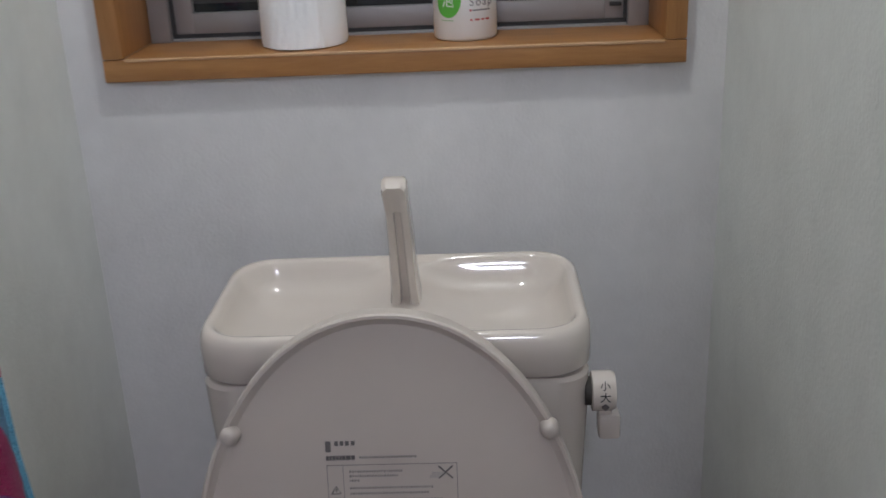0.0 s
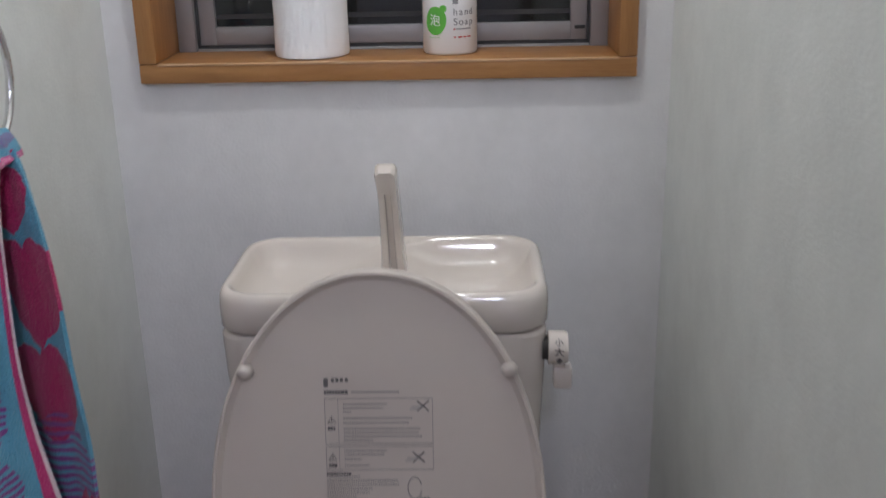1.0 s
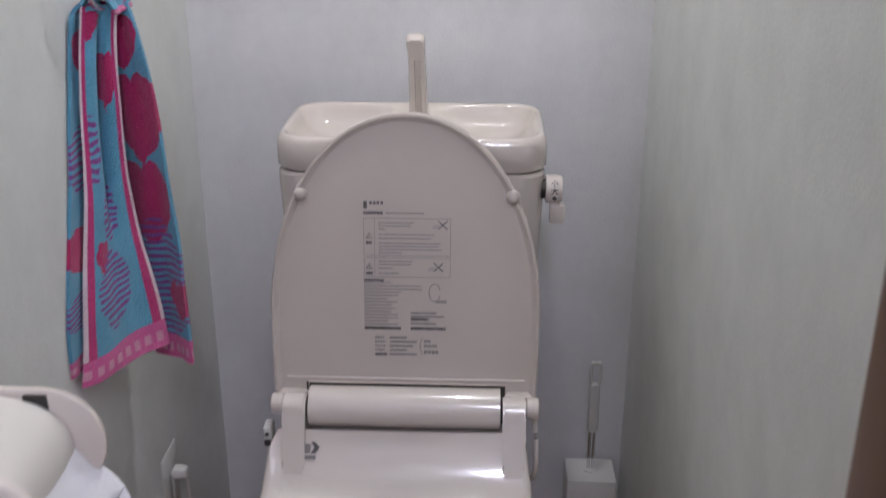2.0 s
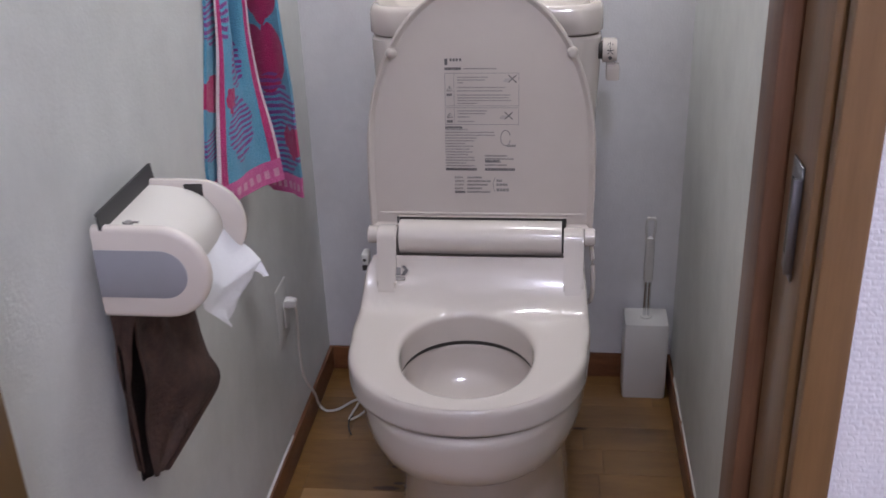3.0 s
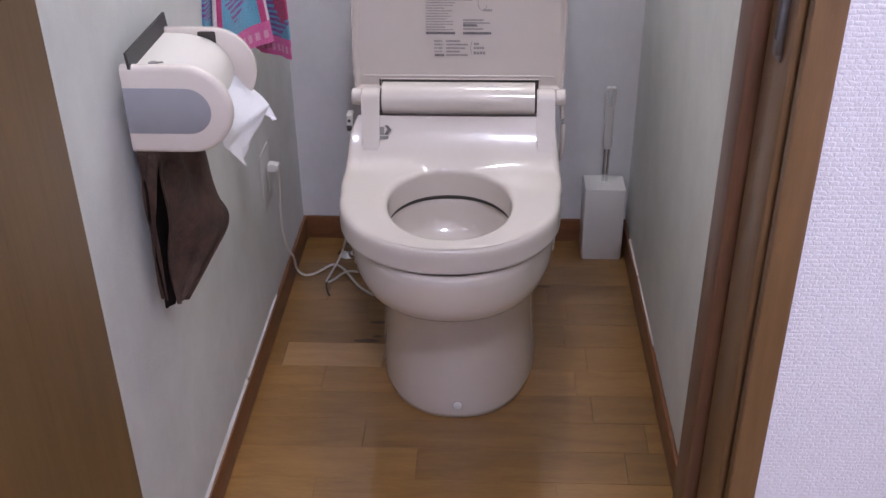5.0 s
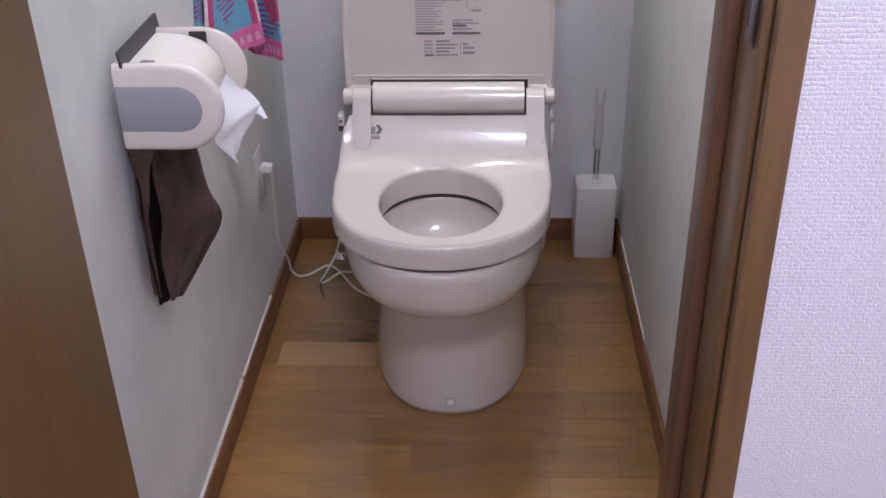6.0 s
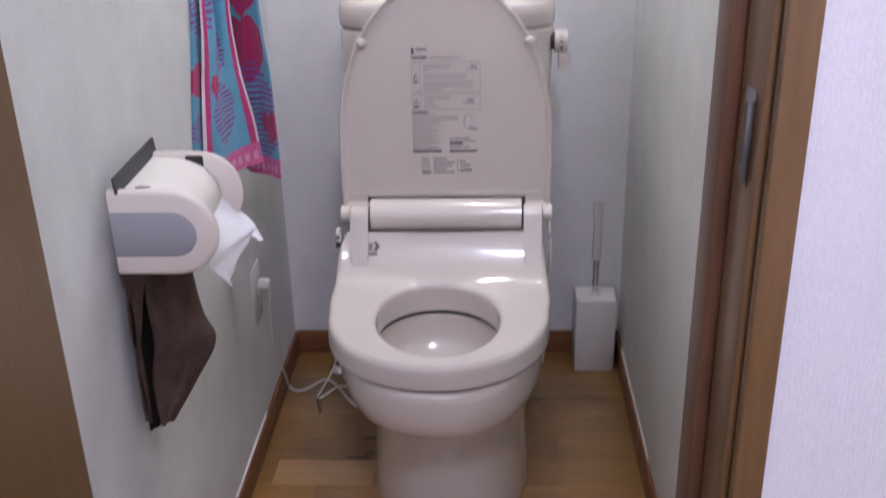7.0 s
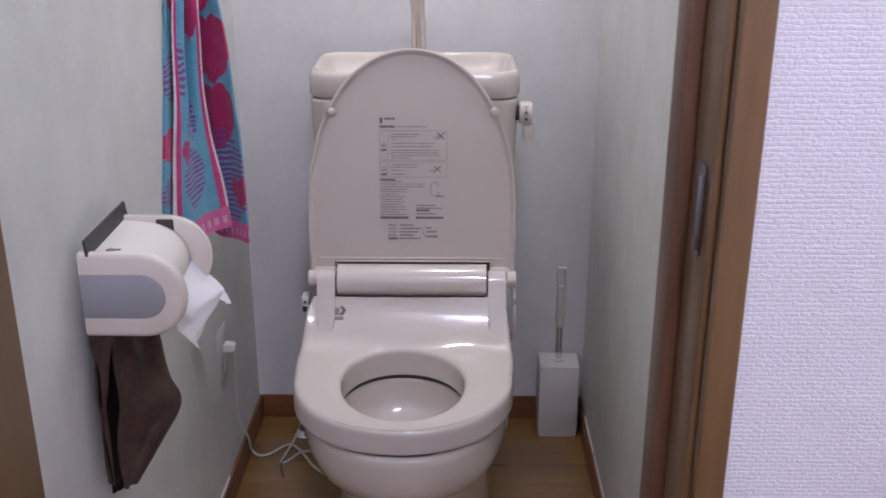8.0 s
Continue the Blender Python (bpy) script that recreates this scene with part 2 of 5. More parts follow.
def towel_material(name, motifs, hem=0.0, seed=0.0):
    """Turquoise terry printed with magenta hearts and purple striped shapes, a magenta hem edged in white and a pink foot band.
    A motif: middle u, v, half width, half height, "heart" or "stripe"."""
    m = bpy.data.materials.new(name)
    m.use_nodes = True
    n, l = m.node_tree.nodes, m.node_tree.links
    b = n["Principled BSDF"]
    b.inputs["Roughness"].default_value = 0.95
    b.inputs["Sheen Weight"].default_value = 0.25
    uv = n.new("ShaderNodeUVMap")

    def math_node(op, *args):
        q = n.new("ShaderNodeMath")
        q.operation = op
        for k, v in enumerate(args):
            if isinstance(v, (int, float)):
                q.inputs[k].default_value = v
            else:
                l.new(v, q.inputs[k])
        return q.outputs[0]

    def blend(fac, a, c):
        q = n.new("ShaderNodeMix")
        q.data_type = "RGBA"
        l.new(fac, q.inputs["Factor"])
        for key, v in (("A", a), ("B", c)):
            if isinstance(v, tuple):
                q.inputs[key].default_value = (*v, 1)
            else:
                l.new(v, q.inputs[key])
        return q.outputs["Result"]

    sep = n.new("ShaderNodeSeparateXYZ")
    l.new(uv.outputs["UV"], sep.inputs["Vector"])
    u, v = sep.outputs["X"], sep.outputs["Y"]
    mp = n.new("ShaderNodeMapping")
    mp.inputs["Scale"].default_value = (1.0, 5.0, 1)
    mp.inputs["Location"].default_value = (seed, seed * 0.7, 0)
    l.new(uv.outputs["UV"], mp.inputs["Vector"])
    jit = n.new("ShaderNodeTexNoise")
    jit.inputs["Scale"].default_value, jit.inputs["Detail"].default_value = 5.0, 3
    l.new(mp.outputs["Vector"], jit.inputs["Vector"])
    js = n.new("ShaderNodeSeparateColor")
    l.new(jit.outputs["Color"], js.inputs["Color"])
    bu = math_node("MULTIPLY_ADD", js.outputs["Red"], 0.16, math_node("SUBTRACT", u, 0.08))
    bv = math_node("MULTIPLY_ADD", js.outputs["Green"], 0.040, math_node("SUBTRACT", v, 0.020))
    wave = n.new("ShaderNodeTexWave")
    wave.wave_type = "RINGS"
    wave.inputs["Scale"].default_value = 3.6
    wave.inputs["Distortion"].default_value = 5.0
    wave.inputs["Detail Scale"].default_value = 0.8
    l.new(mp.outputs["Vector"], wave.inputs["Vector"])
    lines = math_node("GREATER_THAN", wave.outputs["Fac"], 0.42)
    col = (0.11, 0.36, 0.53)
    for mu, mv, ru, rv, kind in motifs:
        x = math_node("ABSOLUTE", math_node("DIVIDE", math_node("SUBTRACT", bu, mu), ru))
        y = math_node("DIVIDE", math_node("SUBTRACT", mv, bv), rv)
        if kind == "heart":
            y = math_node("MULTIPLY_ADD", math_node("SQRT", x), -0.55, math_node("ADD", y, 0.25))
        inside = math_node("LESS_THAN", math_node("ADD", math_node("MULTIPLY", x, x), math_node("MULTIPLY", y, y)), 1.0)
        if kind == "heart":
            col = blend(inside, col, (0.46, 0.014, 0.12))
        else:
            col = blend(math_node("MULTIPLY", inside, lines), col, (0.23, 0.06, 0.27))
    edge = math_node("ABSOLUTE", math_node("SUBTRACT", u, 0.5))
    if hem:
        col = blend(math_node("GREATER_THAN", edge, 0.5 - hem), col, (0.52, 0.03, 0.17))
        col = blend(math_node("GREATER_THAN", edge, 0.5 - hem * 0.32), col, (0.80, 0.66, 0.70))
    col = blend(math_node("GREATER_THAN", v, 0.905), col, (0.66, 0.11, 0.32))
    bars = math_node("MULTIPLY", math_node("LESS_THAN", math_node("ABSOLUTE", math_node("SUBTRACT", v, 0.952)), 0.017), math_node("LESS_THAN", math_node("FRACT", math_node("MULTIPLY", u, 8.0)), 0.55))
    col = blend(bars, col, (0.72, 0.34, 0.48))
    nz = n.new("ShaderNodeTexNoise")
    nz.inputs["Scale"].default_value = 420
    tc = n.new("ShaderNodeTexCoord")
    l.new(tc.outputs["Object"], nz.inputs["Vector"])
    big = n.new("ShaderNodeTexNoise")
    big.inputs["Scale"].default_value = 30
    l.new(tc.outputs["Object"], big.inputs["Vector"])
    tone = n.new("ShaderNodeMapRange")
    tone.inputs["To Min"].default_value, tone.inputs["To Max"].default_value = 0.60, 1.36
    l.new(math_node("ADD", math_node("MULTIPLY", nz.outputs["Fac"], 0.6), math_node("MULTIPLY", big.outputs["Fac"], 0.4)), tone.inputs["Value"])
    sc = n.new("ShaderNodeVectorMath")
    sc.operation = "SCALE"
    l.new(col, sc.inputs[0])
    l.new(tone.outputs["Result"], sc.inputs["Scale"])
    l.new(sc.outputs["Vector"], b.inputs["Base Color"])
    bp = n.new("ShaderNodeBump")
    bp.inputs["Strength"].default_value, bp.inputs["Distance"].default_value = 1.0, 0.004
    l.new(nz.outputs["Fac"], bp.inputs["Height"])
    l.new(bp.outputs["Normal"], b.inputs["Normal"])
    return m


TOWEL_A = towel_material("towel_inner", [(0.18, 0.10, 0.26, 0.07, "heart"), (0.72, 0.28, 0.20, 0.06, "heart"), (0.20, 0.42, 0.16, 0.07, "stripe"), (0.52, 0.56, 0.20, 0.075, "stripe"),
                                          (0.30, 0.66, 0.13, 0.04, "heart"), (0.46, 0.76, 0.26, 0.10, "stripe")], 0.13, 0.3)
TOWEL_B = towel_material("towel_outer", [(0.50, -0.02, 0.52, 0.08, "heart"), (0.46, 0.18, 0.50, 0.088, "heart"), (0.55, 0.38, 0.52, 0.088, "heart"), (0.48, 0.565, 0.50, 0.085, "heart"),
                                          (0.50, 0.76, 0.62, 0.155, "stripe"), (0.86, 0.80, 0.22, 0.05, "heart")], 0.0, 2.6)
TOWEL_C = towel_material("towel_rear", [(0.5, 0.12, 0.45, 0.06, "heart"), (0.5, 0.36, 0.6, 0.08, "stripe"), (0.4, 0.58, 0.5, 0.06, "heart"), (0.5, 0.74, 0.6, 0.07, "stripe")], 0.0, 5.1)


# ---------------------------------------------------------------- mesh helpers
def finish(name, bm, mat, smooth=True, angle=40):
    me = bpy.data.meshes.new(name)
    bmesh.ops.recalc_face_normals(bm, faces=bm.faces[:])
    if smooth:
        limit = radians(angle)
        for f in bm.faces:
            f.smooth = True
        for e in bm.edges:
            e.smooth = len(e.link_faces) == 2 and e.calc_face_angle(0) < limit
    bm.to_mesh(me)
    bm.free()
    for one in (mat if isinstance(mat, (list, tuple)) else [mat]):
        me.materials.append(one)
    return me


def part(name, bm, mat, parent=None, label="", smooth=True, angle=40):
    ob = new(name, finish(name, bm, mat, smooth, angle))
    if parent:
        ob.parent = parent
    return tagged(ob, label)


def thing(name, label, category, at=(0, 0, 0), group="", kind=""):
    ob = new(name)
    ob.location = at
    ob.empty_display_size = 0.05
    return tagged(ob, label, category, group, kind)


def add_box(bm, x0, x1, y0, y1, z0, z1, bevel=0.0, segs=2):
    vs = [bm.verts.new((x, y, z)) for z in (z0, z1) for y in (y0, y1) for x in (x0, x1)]
    fs = [bm.faces.new([vs[i] for i in q]) for q in ((0, 2, 3, 1), (4, 5, 7, 6), (0, 1, 5, 4), (1, 3, 7, 5), (3, 2, 6, 7), (2, 0, 4, 6))]
    if bevel:
        es = list({e for f in fs for e in f.edges})
        bmesh.ops.bevel(bm, geom=es, offset=bevel, segments=segs, profile=0.5, affect="EDGES")
    return vs


def boxes(*specs, bevel=0.0):
    bm = bmesh.new()
    for s in specs:
        add_box(bm, *s, bevel=bevel)
    return bm


def loft(bm, rings, cap0=True, cap1=True):
    rows = [[bm.verts.new(p) for p in ring] for ring in rings]
    for a, b in zip(rows, rows[1:]):
        k = len(a)
        for i in range(k):
            bm.faces.new((a[i], a[(i + 1) % k], b[(i + 1) % k], b[i]))
    if cap0:
        bm.faces.new(rows[0][::-1])
    if cap1:
        bm.faces.new(rows[-1])
    return rows


def tube(bm, points, radius, sides=10, caps=True):
    pts = [Vector(p) for p in points]
    up, rings = Vector((0, 0, 1)), []
    for i, p in enumerate(pts):
        d = (pts[min(i + 1, len(pts) - 1)] - pts[max(i - 1, 0)]).normalized()
        ref = up if abs(d.z) < 0.9 else Vector((0, 1, 0))
        a = d.cross(ref).normalized()
        c = d.cross(a)
        r = radius[i] if isinstance(radius, (list, tuple)) else radius
        rings.append([p + r * (math.cos(t) * a + math.sin(t) * c) for t in [2 * math.pi * j / sides for j in range(sides)]])
    loft(bm, rings, caps, caps)


def spline(points, steps=6):
    pts = [Vector(p) for p in points]
    out = []
    for i in range(len(pts) - 1):
        p0, p1, p2, p3 = pts[max(i - 1, 0)], pts[i], pts[i + 1], pts[min(i + 2, len(pts) - 1)]
        for k in range(steps):
            t = k / steps
            out.append(0.5 * ((2 * p1) + (p2 - p0) * t + (2 * p0 - 5 * p1 + 4 * p2 - p3) * t * t + (3 * p1 - p0 - 3 * p2 + p3) * t ** 3))
    return out + [pts[-1]]


def egg(cx, half, front, back, z, n=56, power=2.3, pos=0.55):
    """A closed outline at height z: widest at a share pos from the front, round in front, fuller behind."""
    mid = front + (back - front) * pos
    ring = []
    for i in range(n):
        t = 2 * math.pi * i / n
        c, s = math.cos(t), math.sin(t)
        x = half * math.copysign(abs(c) ** (2 / power), c)
        y = (mid - front) * -abs(s) ** (2 / power) if s < 0 else (back - mid) * abs(s) ** (2 / 3.6)
        ring.append((cx + x, mid + y, z))
    return ring


def rounded_rect(x0, x1, y0, y1, z, r, n=6):
    ring = []
    for cx, cy, a0 in ((x1 - r, y1 - r, 0), (x0 + r, y1 - r, 90), (x0 + r, y0 + r, 180), (x1 - r, y0 + r, 270)):
        for k in range(n + 1):
            a = radians(a0 + 90 * k / n)
            ring.append((cx + r * math.cos(a), cy + r * math.sin(a), z))
    return ring


def text_part(name, body, size, m, mat, parent, extrude=0.0002):
    cu = bpy.data.curves.new(name, "FONT")
    cu.body, cu.size, cu.extrude = body, size, extrude
    cu.align_x = "CENTER"
    cu.align_y = "CENTER"
    cu.materials.append(mat)
    ob = new(name, cu)
    ob.parent = parent
    ob.matrix_basis = m
    return ob


# ---------------------------------------------------------------- the shell
W = 0.39                # half the room's width
FRONT_IN, FRONT_OUT = -1.365, -1.482
HALL_L, HALL_R, HALL_B, CEIL = -1.15, 1.15, -3.2, 2.35
OPEN_L, OPEN_R = -0.312, 0.262
WX, WZ0, WZ1 = 0.318, 1.131, 1.62     # window opening

wall_back = tagged(part("wall_back", boxes((-W - 0.1, -WX, 0, 0.16, 0, CEIL), (WX, W + 0.1, 0, 0.16, 0, CEIL),
                  (-WX, WX, 0, 0.16, 0, WZ0), (-WX, WX, 0, 0.16, WZ1, CEIL)), BACKPAPER, smooth=False),
                  "pale mottled wallpaper wall behind the toilet with window", "wall", kind="structure")
wall_left = tagged(part("wall_left", boxes((-W - 0.1, -W, FRONT_OUT + 0.11, 0, 0, CEIL)), WALLPAPER, smooth=False),
                   "pale mottled wallpaper side wall with paper holder", "wall", kind="structure")
wall_right = tagged(part("wall_right", boxes((W, W + 0.1, FRONT_OUT + 0.11, 0, 0, CEIL)), WALLPAPER, smooth=False),
                    "plain pale mottled wallpaper side wall", "wall", kind="structure")
wall_front = tagged(part("wall_front", boxes((HALL_L, OPEN_L - 0.03, FRONT_OUT, FRONT_IN, 0, CEIL), (OPEN_R + 0.035, HALL_R, FRONT_OUT, FRONT_IN, 0, CEIL),
                    (OPEN_L - 0.03, OPEN_R + 0.035, FRONT_OUT, FRONT_IN, 2.06, CEIL)), HALLPAPER, smooth=False),
                    "white coarse woven-texture wallpaper wall beside the door", "wall", kind="structure")
wall_hall_left = tagged(part("wall_hall_left", boxes((HALL_L - 0.1, HALL_L, HALL_B, FRONT_OUT, 0, CEIL)), HALLPAPER, smooth=False),
                        "white textured wallpaper hall side wall", "wall", kind="structure")
wall_hall_right = tagged(part("wall_hall_right", boxes((HALL_R, HALL_R + 0.1, HALL_B, FRONT_OUT, 0, CEIL)), HALLPAPER, smooth=False),
                         "white textured wallpaper hall side wall", "wall", kind="structure")
wall_hall_back = tagged(part("wall_hall_back", boxes((HALL_L - 0.1, HALL_R + 0.1, HALL_B - 0.1, HALL_B, 0, CEIL)), HALLPAPER, smooth=False),
                        "white textured wallpaper wall closing the hall", "wall", kind="structure")
ceiling = tagged(part("ceiling", boxes((HALL_L - 0.1, HALL_R + 0.1, HALL_B - 0.1, 0.16, CEIL, CEIL + 0.1)), PLAIN, smooth=False),
                 "plain white ceiling", "ceiling", kind="structure")
floor = tagged(part("floor", boxes((HALL_L - 0.1, HALL_R + 0.1, HALL_B - 0.1, 0.16, -0.12, -0.004)), FLOORBASE, smooth=False),
               "glossy brown oak strip floor", "floor", kind="structure")

# ---- skirting boards, with a bead of white caulk along their top
SK, ST = 0.060, 0.008


def skirting(name, x0, x1, y0, y1):
    bm = boxes((x0, x1, y0, y1, 0, SK), bevel=0.002)
    return tagged(part(name, bm, SKIRT), "reddish brown wooden skirting board along the wall", "baseboard", kind="structure")


skirting("baseboard_back", -W + ST, W - ST, -ST, -0.0005)
skirting("baseboard_left", -W + 0.0005, -W + ST, FRONT_IN, -0.0005)
skirting("baseboard_right", W - ST, W - 0.0005, FRONT_IN, -0.0005)


def caulk(name, x, spans, side):
    bm = bmesh.new()
    for y0, y1, hh in spans:
        k = max(4, int((y1 - y0) / 0.02))
        rows = []
        for i in range(k + 1):
            y = y0 + (y1 - y0) * i / k
            h = hh * (0.7 + 0.5 * noise.noise((y * 18, x, 0)))
            rows.append([(x, y, SK - 0.001), (x + side * 0.005, y, SK - 0.001), (x + side * 0.002, y, SK + 0.4 * h), (x, y, SK + h)])
        loft(bm, rows)
    return tagged(part(name, bm, CAULK), "uneven white caulk bead above the skirting", "trim", kind="structure")


caulk("caulk_left", -W, [(-1.30, -0.655, 0.009), (-0.645, -0.36, 0.005)], 1)
caulk("caulk_right", W, [(-0.26, -0.10, 0.005), (-0.52, -0.27, 0.002)], -1)

# ---- door frame
door_frame = thing("door_frame", "brown wood-grain door frame with stop strips", "door frame", (0, FRONT_OUT, 0), kind="structure")


def frame_piece(name, mat, spec, bevel=0.003, label=""):
    bm = boxes(spec, bevel=bevel)
    bmesh.ops.translate(bm, verts=bm.verts[:], vec=-door_frame.location)
    return part(name, bm, mat, door_frame, label)


TOPZ = 2.03
frame_piece("backing_board", STOPWOOD, (0.2815, 0.3000, -1.482, -1.3555, 0, TOPZ), 0.0)
frame_piece("stop_strip", STOPWOOD, (OPEN_R, 0.2812, -1.400, -1.355, 0, TOPZ), 0.003, "reddish brown stop strip")
frame_piece("rebate_board", JAMBWOOD, (0.2725, 0.2812, -1.4725, -1.4070, 0, TOPZ), 0.004)
frame_piece("casing", JAMBWOOD, (0.2770, 0.3010, -1.493, -1.4790, 0, TOPZ), 0.003)
frame_piece("hinge_jamb", DOORWOOD, (-0.346, OPEN_L, -1.4930, -1.355, 0, TOPZ), 0.0)
frame_piece("head", JAMBWOOD, (-0.346, 0.301, -1.493, -1.355, TOPZ + 0.0005, TOPZ + 0.035), 0.003)
sp = thing("strike_plate", "brushed steel strike plate set in the door jamb", "strike plate", (0.272, -1.443, 1.02))
bm = boxes((-0.0015, 0.0, -0.013, 0.011, -0.036, 0.036), bevel=0.0006)
part("plate", bm, STEEL, sp)
# solid black slab for the hole; its dark inside is only colour
bm = boxes((-0.0022, -0.0012, -0.002, 0.007, -0.024, 0.024))
part("latch_hole", bm, BLACK, sp, "dark latch hole")
bm = boxes((-0.006, -0.001, -0.0155, -0.013, -0.030, 0.030), bevel=0.001)
part("lip", bm, STEEL, sp)

# ---- open door leaf
door = thing("door_1", "plain brown wood-grain door leaf standing wide open", "door", (-0.33, -1.4935, 0), kind="structure")
bm = boxes((-0.015, 0.0180, -0.56, 0.0003, 0.012, 2.02))
part("leaf", bm, DOORWOOD, door)
for z in (0.35, 1.7):
    bm = bmesh.new()
    tube(bm, [(-0.020, 0.0, z - 0.05), (-0.020, 0.0, z + 0.05)], 0.004)
    part("hinge", bm, STEEL, door, "steel hinge")

# ---------------------------------------------------------------- window
window = thing("window_1", "brown wooden window frame with grey aluminium sash", "window", (0, 0, WZ0), kind="structure")


def window_part(name, specs, mat, bevel=0.0015, label=""):
    bm = boxes(*specs, bevel=bevel)
    bmesh.ops.translate(bm, verts=bm.verts[:], vec=-window.location)
    return part(name, bm, mat, window, label)


TY, SILL = -0.016, 0.106
window_part("window_sill", [(-0.3415, 0.3415, TY, SILL, WZ0 - 0.023, WZ0 + 0.004)], SILLWOOD, 0.002)
window_part("side_casing", [(-0.341, -0.316, TY - 0.001, SILL, WZ0 + 0.0045, WZ1)], SIDEWOOD, 0.002)
window_part("side_casing", [(0.316, 0.341, TY - 0.001, SILL, WZ0 + 0.0045, WZ1)], SIDEWOOD, 0.002)
window_part("head_casing", [(-0.341, 0.341, TY, SILL, WZ1 + 0.0005, WZ1 + 0.025)], SILLWOOD, 0.002)
SB = WZ0 + 0.004
# thin pale strip in place of the highlight along the front edge
window_part("worn_edge", [(-0.3155, 0.3155, TY - 0.0012, TY + 0.0035, WZ0 + 0.0012, WZ0 + 0.0046)], SILLHIGHLIGHT, 0.001, "pale strip painting the highlight on the sill's front edge")
window_part("outer_frame", [(-0.3155, -0.290, 0.098, 0.155, SB, WZ1), (0.290, 0.3155, 0.098, 0.155, SB, WZ1), (-0.290, 0.290, 0.1065, 0.155, SB - 0.003, SB + 0.003)], ALU, 0.001, "grey aluminium outer frame")
window_part("gasket", [(-0.290, 0.290, 0.112, 0.15, SB + 0.003, SB + 0.008), (-0.2898, -0.2862, 0.108, 0.15, SB + 0.008, WZ1), (0.2862, 0.2898, 0.108, 0.15, SB + 0.008, WZ1)], ALUDARK, 0.0, "black rubber gasket")
window_part("sash", [(-0.2860, -0.262, 0.112, 0.136, SB + 0.0082, WZ1), (0.262, 0.2860, 0.112, 0.136, SB + 0.0082, WZ1), (-0.262, 0.262, 0.111, 0.136, SB + 0.0082, SB + 0.034), (-0.262, 0.262, 0.112, 0.136, WZ1 - 0.03, WZ1)], ALU, 0.0012, "grey aluminium sash")
window_part("latch", [(0.268, 0.283, 0.1085, 0.112, SB + 0.024, SB + 0.029)], ALUDARK, 0.0005, "small black sash catch")
window_part("pane", [(-0.262, 0.262, 0.122, 0.126, SB + 0.034, WZ1 - 0.03)], NIGHTGLASS, 0.0, "window pane dark with night")
window_part("blade", [(-0.262, 0.262, 0.1215, 0.1225, SB + 0.045, SB + 0.052)], ALUDARK, 0.0, "dim lower edge of a glass louvre")

# ---------------------------------------------------------------- lamps
def globe(bm, r, flat=0.7, n=24, rings=12):
    rows = []
    for j in range(1, rings):
        a = math.pi * j / rings
        rows.append([(r * math.sin(a) * math.cos(2 * math.pi * i / n), r * math.sin(a) * math.sin(2 * math.pi * i / n), r * flat * math.cos(a)) for i in range(n)])
    loft(bm, rows)


def ceiling_lamp(label, at, r, power, colour, flat=0.7):
    lamp = thing("ceiling_lamp", label, "lamp", at)
    bm = bmesh.new()
    globe(bm, r, flat)
    part("shade", bm, glowing("lamp_glow", colour, power / (4 * math.pi ** 2 * r * r)), lamp)
    bm = bmesh.new()
    tube(bm, [(0, 0, r * flat * 0.8), (0, 0, CEIL - at[2])], r * 0.6, 20)
    part("base", bm, WHITEPLASTIC, lamp)
    return lamp


ceiling_lamp("glowing white globe lamp on the toilet ceiling", LAMP_TOILET, 0.036, POWER_TOILET, (0.975, 0.95, 1.00))
ceiling_lamp("glowing white globe lamp on the hall ceiling", LAMP_HALL, 0.085, POWER_HALL, (0.905, 0.89, 1.14), 0.7)

# ---------------------------------------------------------------- toilet
CX, SX = 0.005, -0.004      # middles of the foot and of the seat
toilet = thing("toilet", "ivory porcelain toilet with raised lid and hand-wash tank", "toilet", (CX, -0.45, 0))
TO = -toilet.location


def tpart(name, bm, mat, parent=toilet, label="", angle=40):
    if parent is toilet:
        bmesh.ops.translate(bm, verts=bm.verts[:], vec=TO)
    return part(name, bm, mat, parent, label, angle=angle)


# bowl: foot, waist and flaring body up to the rim, then down the inside to the water
bm = bmesh.new()
prof = [(0.000, 0.156, -0.677, -0.20), (0.010, 0.157, -0.678, -0.20), (0.06, 0.153, -0.678, -0.20), (0.12, 0.149, -0.680, -0.20), (0.19, 0.146, -0.684, -0.20),
        (0.238, 0.1455, -0.690, -0.20), (0.253, 0.1465, -0.698, -0.20), (0.261, 0.1495, -0.711, -0.20), (0.267, 0.155, -0.731, -0.20), (0.274, 0.163, -0.752, -0.20), (0.284, 0.172, -0.774, -0.20),
        (0.297, 0.180, -0.794, -0.20), (0.312, 0.186, -0.811, -0.20), (0.334, 0.189, -0.820, -0.20), (0.356, 0.1895, -0.823, -0.20), (0.378, 0.1895, -0.824, -0.20), (0.391, 0.1895, -0.824, -0.20), (0.397, 0.185, -0.818, -0.204)]


def centre(z):
    t = max(0.0, min(1.0, (z - 0.18) / 0.16))
    return CX - 0.007 * t * t * (3 - 2 * t)


